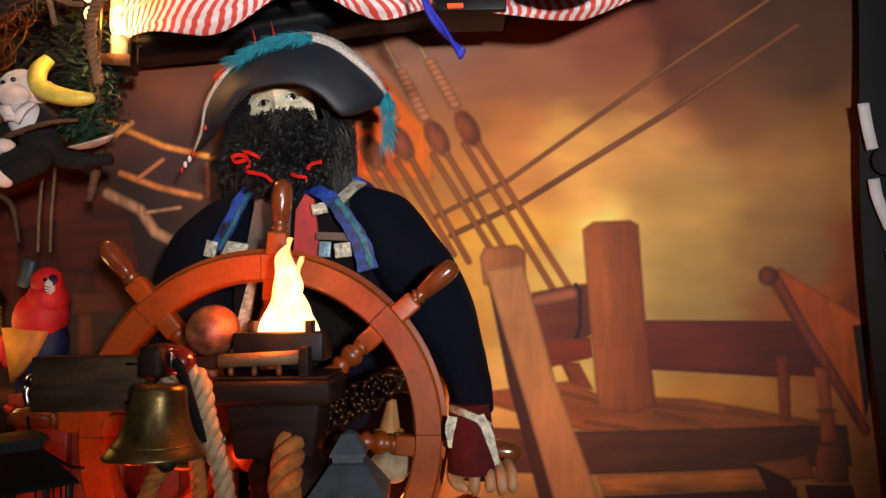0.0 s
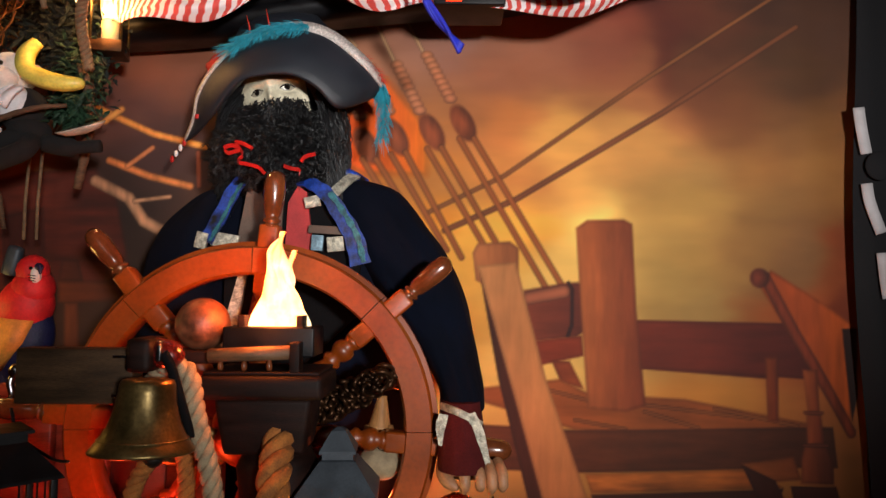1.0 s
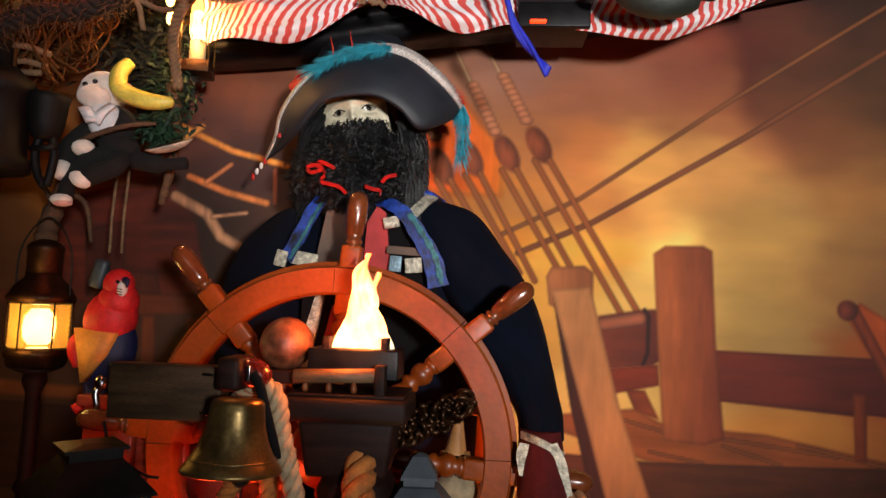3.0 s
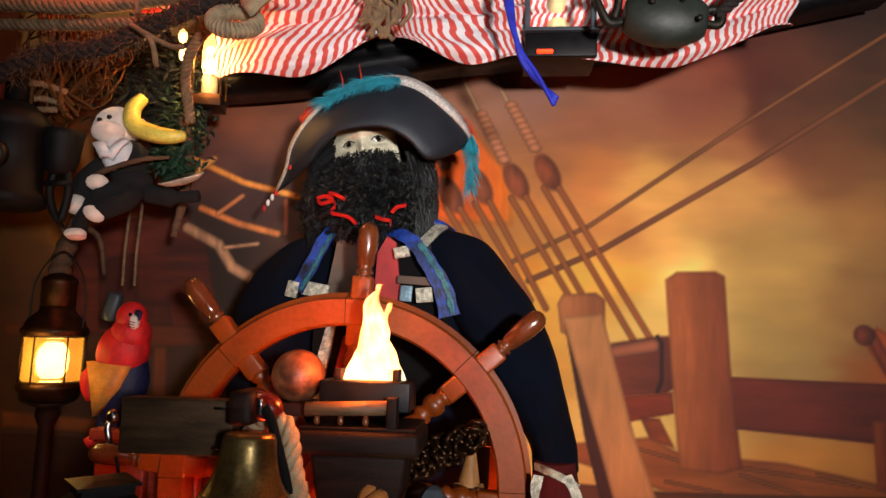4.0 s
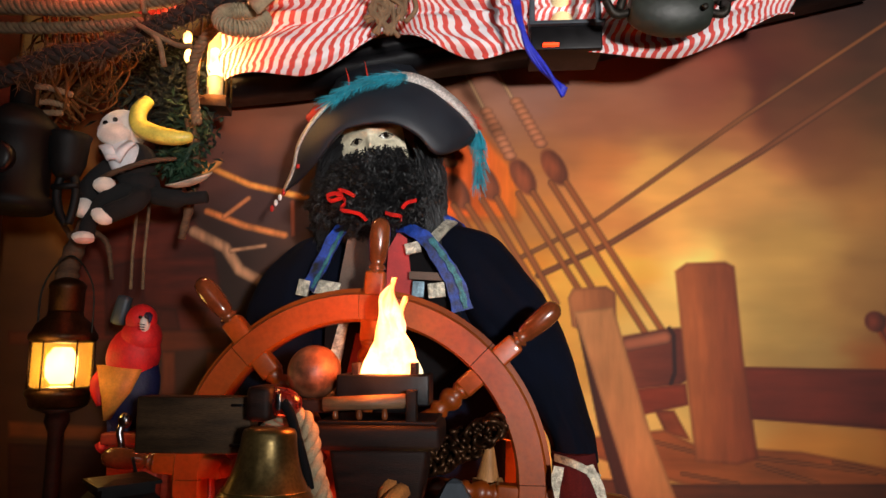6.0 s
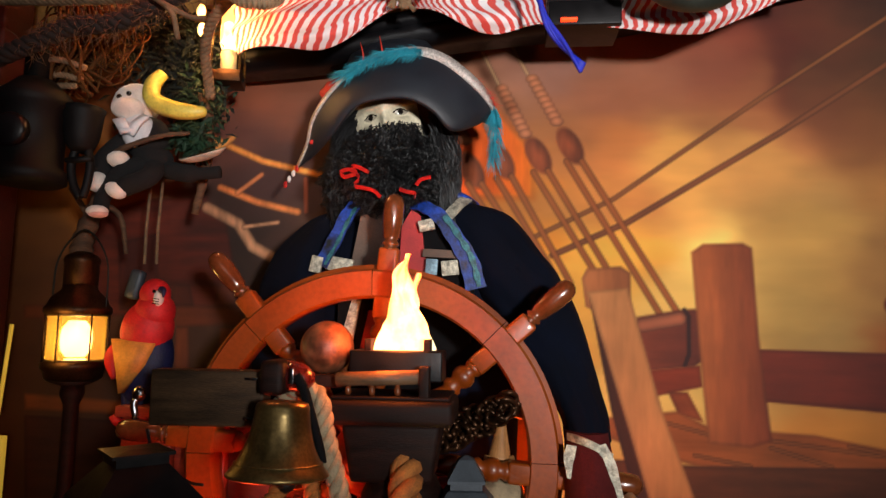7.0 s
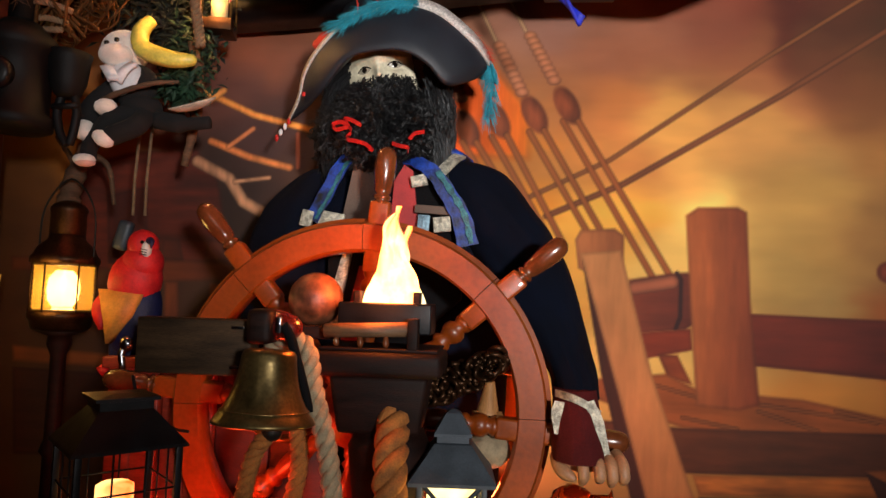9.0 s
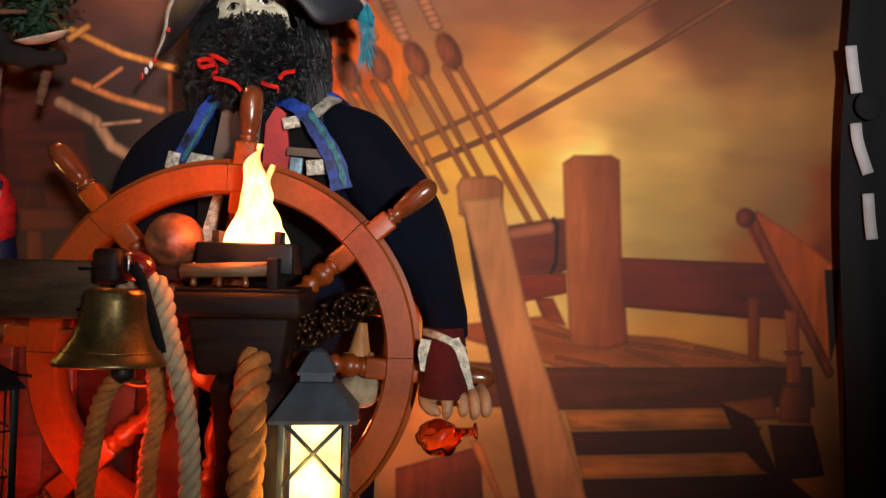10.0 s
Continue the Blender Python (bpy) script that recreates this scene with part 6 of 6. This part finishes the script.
tagged(part("float_cord", bm, ROPE, None), "thin cord added from the ceiling to the pink lamp disc", "cord")
rope_thing("lantern_rope", [(-0.6, 1.1, 2.02), (-0.64, 1.12, 1.99), (-0.665, 1.15, 1.95), (-0.67, 1.18, 1.9), (-0.668, 1.19, 1.87)], 0.010, ROPE, 0.03, "hemp rope end hanging in front of the gold lantern")

bm = bmesh.new()
tm = Matrix.Translation((-0.533, 1.05, 2.004)) @ Euler((radians(50), radians(-25), radians(40))).to_matrix().to_4x4()
tube(bm, [tm @ V(0.037 * math.cos(a), 0.03 * math.sin(a), 0) for a in (2 * math.pi * i / 32 for i in range(33))], 0.0105, 12)
for i in range(34):
    a = 2 * math.pi * i / 34
    c = tm @ V(0.037 * math.cos(a), 0.03 * math.sin(a), 0)
    d = tm @ V(0.037 * math.cos(a + 0.2), 0.03 * math.sin(a + 0.2), 0)
    tube(bm, [c + (axis(c, d).to_3x3() @ V(0.0125 * math.cos(q), 0.0125 * math.sin(q), 0.006 * q / 6.28)) for q in (2 * math.pi * k / 12 for k in range(13))], 0.0028, 6)
strip(bm, curve([(-0.512, 1.04, 2.02), (-0.49, 1.035, 2.036), (-0.464, 1.04, 2.054), (-0.43, 1.05, 2.08)], 5), [0.034, 0.036, 0.036, 0.034, 0.032, 0.03, 0.028, 0.026, 0.024, 0.022, 0.02, 0.018, 0.016, 0.014, 0.012, 0.01], 0.006, 0, (0.5, 0, -1))
tagged(part("rope_ring", bm, ROPE_WHITE, None), "white rope-bound ring hanging from the ropes", "rope ring")

# coil and frayed ends use the straw colour with shade painted in
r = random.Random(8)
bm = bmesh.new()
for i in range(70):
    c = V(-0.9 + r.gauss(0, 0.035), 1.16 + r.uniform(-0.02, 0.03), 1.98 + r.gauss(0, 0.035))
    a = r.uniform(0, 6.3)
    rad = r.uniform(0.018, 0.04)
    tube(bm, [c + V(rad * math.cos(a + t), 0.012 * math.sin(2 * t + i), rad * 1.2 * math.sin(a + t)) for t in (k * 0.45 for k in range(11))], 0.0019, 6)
tagged(part("rope_coil", bm, STRAW_SHADED, None), "tangled bundle of straw-coloured rope", "rope coil")
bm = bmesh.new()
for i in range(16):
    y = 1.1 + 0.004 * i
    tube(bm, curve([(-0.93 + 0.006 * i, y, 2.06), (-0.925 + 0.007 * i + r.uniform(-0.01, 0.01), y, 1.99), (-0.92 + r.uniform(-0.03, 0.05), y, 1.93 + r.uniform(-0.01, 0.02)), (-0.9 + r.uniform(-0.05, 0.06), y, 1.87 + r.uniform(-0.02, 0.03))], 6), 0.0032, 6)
tagged(part("frayed_ropes", bm, STRAW_SHADED, None), "loose frayed rope ends hanging among the nets", "rope")
for pts in ([(-0.98, 1.12, 1.865), (-0.93, 1.11, 1.89), (-0.88, 1.12, 1.885)], [(-0.985, 1.12, 1.855), (-0.93, 1.11, 1.868), (-0.885, 1.12, 1.872)], [(-0.96, 1.11, 1.9), (-0.92, 1.1, 1.915), (-0.87, 1.12, 1.905)]):
    bm = bmesh.new()
    laid(bm, pts, 0.006, 0.02)
    tagged(part("thin_rope", bm, ROPE, None), "thin pale rope looped near the monkey", "rope", "thin ropes")
# added red lumps standing for the unseen source of the ropes' red light
bm = bmesh.new()
ball(bm, (-0.625, 1.09, 2.07), (0.05, 0.02, 0.02), 0, 2)
ball(bm, (-0.72, 1.09, 2.06), (0.05, 0.02, 0.016), 0, 2)
tagged(part("red_rope_light", bm, RIBBON, None), "red lumps added among the overhead ropes for the red light", "lamp")


def dark_lanterns():
    root = thing("black_lantern", "black cylindrical ship's lantern hanging unlit", "lantern")
    bm = bmesh.new()
    lathe(bm, [(0.05, 1.685), (0.06, 1.69), (0.06, 1.71), (0.052, 1.715), (0.052, 1.82), (0.06, 1.825), (0.06, 1.845), (0.045, 1.86), (0.03, 1.875)], pose(-0.95, 1.1, 0), 28)
    part("drum", bm, BLACK_MATTE, root)
    bm = bmesh.new()
    lathe(bm, [(0.022, 1.875), (0.022, 1.92), (0.028, 1.925), (0.01, 1.94)], pose(-0.95, 1.1, 0), 18)
    part("chimney", bm, BLACK_MATTE, root)
    bm = bmesh.new()
    lathe(bm, [(0.03, 0), (0.03, 0.012), (0.024, 0.018), (0.005, 0.018)], axis((-0.95, 1.055, 1.77), (-0.945, 0.9, 1.765)), 24)
    part("lens", bm, BLACK_METAL, root, "dark glossy lens")
    root = thing("black_torch_holder", "black iron torch holder with pierced bracket", "torch holder")
    bm = bmesh.new()
    lathe(bm, [(0.016, 1.752), (0.022, 1.758), (0.03, 1.78), (0.034, 1.82), (0.037, 1.832), (0.033, 1.834), (0.02, 1.79)], pose(-0.878, 1.13, 0), 22)
    part("cup", bm, BLACK_MATTE, root)
    for s in (-1, 1):
        bm = bmesh.new()
        tube(bm, curve([(-0.876 + 0.012 * s, 1.13, 1.758), (-0.876 + 0.018 * s, 1.13, 1.725), (-0.874 + 0.012 * s, 1.13, 1.69), (-0.87 + 0.002 * s, 1.13, 1.668)], 5), 0.0075, 8)
        part("arm", bm, BLACK_MATTE, root)
    bm = bmesh.new()
    tube(bm, [(-0.9, 1.125, 1.735), (-0.852, 1.125, 1.738)], 0.006, 8)
    part("cross_bar", bm, BLACK_MATTE, root)


dark_lanterns()


# ---- flag at the side of the mural ----
def flag():
    root = thing("black_flag", "black cloth flag with white bone shapes beside the mural", "flag")
    bm = bmesh.new()
    grid = []
    for j in range(41):
        z = 0.7 + 1.9 * j / 40
        grid.append([bm.verts.new((0.862 + 0.43 * i / 24 - 0.012 * math.sin(5 * z) * (1 - i / 24) + 0.028 * max(0, 1.9 - z) * 0.0, 1.392 + 0.008 * math.sin(i * 0.9 + 2 * z), z)) for i in range(25)])
    for a, b in zip(grid, grid[1:]):
        for i in range(24):
            bm.faces.new((a[i], a[i + 1], b[i + 1], b[i]))
    part("cloth", bm, BLACK_WALL, root)
    for pts in ([(0.863, 1.378, 1.863), (0.868, 1.378, 1.816), (0.876, 1.378, 1.764)], [(0.874, 1.378, 1.701), (0.880, 1.378, 1.659), (0.901, 1.378, 1.596)], [(0.901, 1.378, 1.555), (0.905, 1.378, 1.502), (0.910, 1.378, 1.460)]):
        bm = bmesh.new()
        strip(bm, curve(pts, 5), 0.024, 0.002, 0, (1, 0, 0.1))
        part("white_mark", bm, FLAG_WHITE, root, "white printed bone shape")
    bm = bmesh.new()
    lathe(bm, [(0.03, 0.0), (0.031, 0.002), (0.029, 0.004)], axis((0.902, 1.378, 1.738), (0.902, 1.2, 1.737)), 24)
    part("dark_mark", bm, BLACK_WALL, root)


flag()


# ---- low corner: red-lit timbers and ornaments ----
def red_corner():
    root = thing("wooden_partition", "red-lit wooden panel with upright boards", "panel")
    # left boards coloured for red light, last two dark for the shade there
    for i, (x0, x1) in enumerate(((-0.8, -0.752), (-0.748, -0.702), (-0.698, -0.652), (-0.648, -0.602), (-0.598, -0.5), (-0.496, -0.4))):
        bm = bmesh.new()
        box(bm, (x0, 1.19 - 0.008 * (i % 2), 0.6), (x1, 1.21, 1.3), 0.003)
        part("board", bm, RED_LIT_BOARD if i < 4 else RED_SIDE, root)
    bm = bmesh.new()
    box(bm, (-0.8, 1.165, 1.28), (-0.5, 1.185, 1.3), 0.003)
    part("rail", bm, RED_LIT_BOARD, root)
    # the bell's red-lit far rim, added as a separate arc
    bm = bmesh.new()
    tube(bm, [(-0.44 + 0.065 * math.cos(a), 1.07, 1.26 + 0.065 * math.sin(a)) for a in (math.pi + 0.1 + math.pi * 0.9 * i / 20 for i in range(21))], 0.007, 9)
    tagged(part("copper_hoop", bm, BRASS, None), "red-lit far rim of the bell, built as a separate hoop", "hoop")
    bm = bmesh.new()
    tube(bm, curve([(-0.61, 0.93, 1.3), (-0.59, 0.92, 1.265), (-0.545, 0.92, 1.235), (-0.52, 0.92, 1.23)], 6), 0.0022, 6)
    tagged(part("black_cable", bm, BLACK_METAL, None), "thin black cable hanging by the lantern", "cable")
    bm = bmesh.new()
    lathe(bm, [(0.006, 0.0), (0.016, 0.008), (0.018, 0.022), (0.01, 0.036)], pose(-0.47, 1.16, 0.96), 16)
    tagged(part("red_bulb", bm, BULB_RED, None), "small glowing red bulb behind the bell", "bulb")


red_corner()
rope_thing("hanging_rope", [(-0.395, 1.0, 1.235), (-0.39, 1.0, 1.17), (-0.4, 1.0, 1.1), (-0.405, 1.0, 0.95)], 0.013, STRAW, 0.045, "red-lit straw rope hanging behind the bell")


def ornaments():
    bm = bmesh.new()
    r = random.Random(6)
    for i in range(44):
        t = i / 43
        c = V(-0.235 + 0.13 * t, 1.1 + r.uniform(-0.015, 0.015), 1.262 + 0.06 * t + r.uniform(-0.018, 0.018))
        a, rad = r.uniform(0, 6), r.uniform(0.008, 0.02)
        tube(bm, [c + V(rad * math.cos(a + q), 0.01 * math.sin(2 * q), rad * 0.8 * math.sin(a + q)) for q in (k * 0.5 for k in range(12))], 0.0042, 7)
    tagged(part("chain", bm, BRASS_DARK, None), "shiny dark metal chain draped behind the wheel", "chain")
    bm = bmesh.new()
    tube(bm, curve([(-0.205, 1.16, 1.265), (-0.17, 1.15, 1.292), (-0.12, 1.15, 1.306), (-0.075, 1.155, 1.3)], 7), 0.0055, 8)
    tagged(part("copper_rod", bm, BRASS, None), "red-lit bent copper rod behind the wheel", "rod")
    root = thing("carved_claw", "pale carved claw resting on a rolled cloth", "ornament")
    bm = bmesh.new()
    tube(bm, curve([(-0.118, 1.17, 1.285), (-0.12, 1.165, 1.255), (-0.122, 1.16, 1.228)], 6), [0.008 + 0.0011 * i for i in range(13)], 12)
    for k in range(4):
        tube(bm, [(-0.14 + 0.012 * k, 1.155, 1.235), (-0.145 + 0.016 * k, 1.145, 1.215), (-0.147 + 0.017 * k, 1.14, 1.2)], [0.007, 0.0065, 0.004], 8)
    part("claw", bm, WOOD_PALE, root)
    bm = bmesh.new()
    made = ball(bm, (-0.118, 1.14, 1.178), (0.036, 0.03, 0.028), 0, 4)
    for v in made:
        v.co += Vector((0, 0, 1)) * 0.004 * noise.noise(v.co * 60)
    part("cloth_roll", bm, ROPE_WHITE, root, "white rolled cloth")
    bm = bmesh.new()
    box(bm, (-0.235, 1.08, 1.2), (-0.16, 1.14, 1.206), 0.002, Matrix.Rotation(radians(-6), 3, "Y"))
    tagged(part("red_tray", bm, RIBBON, None), "red-lit tray edge behind the grey lantern", "tray")


ornaments()


def glass_ornament():
    # crystal lump whose red glow comes from the glass colour
    bm = bmesh.new()
    made = ball(bm, (0.012, 1.085, 1.118), (0.036, 0.028, 0.026), 0, 4)
    for v in made:
        d = v.co - Vector((0.012, 1.085, 1.118))
        v.co += d * (0.22 * noise.noise(v.co * 45) + 0.12 * noise.noise(v.co * 110))
    lathe(bm, [(0.006, 0), (0.008, 0.004), (0.006, 0.03), (0.014, 0.036)], axis((0.035, 1.08, 1.125), (0.08, 1.07, 1.132)), 16)
    tagged(part("glass_ornament", bm, RED_GLASS, None), "shiny red-lit glass ornament under the gloved fingers", "glass ornament")


glass_ornament()


def side_frame():
    root = thing("door_frame", "dark red timber frame with a thin lit strip", "frame")
    bm = bmesh.new()
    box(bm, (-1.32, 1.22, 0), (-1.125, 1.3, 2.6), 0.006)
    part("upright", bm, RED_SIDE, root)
    bm = bmesh.new()
    tube(bm, [(-1.105, 1.29, 1.44), (-1.112, 1.29, 1.34), (-1.118, 1.29, 1.26)], 0.004, 7)
    part("light_strip", bm, STRIP_LIGHT, root, "thin pale yellow lit strip")
    bm = bmesh.new()
    box(bm, (-1.125, 1.285, 1.0), (-1.1, 1.3, 1.22), 0.003)
    part("lit_edge", bm, STRIP_LIGHT, root, "pale yellow lit edge")


side_frame()
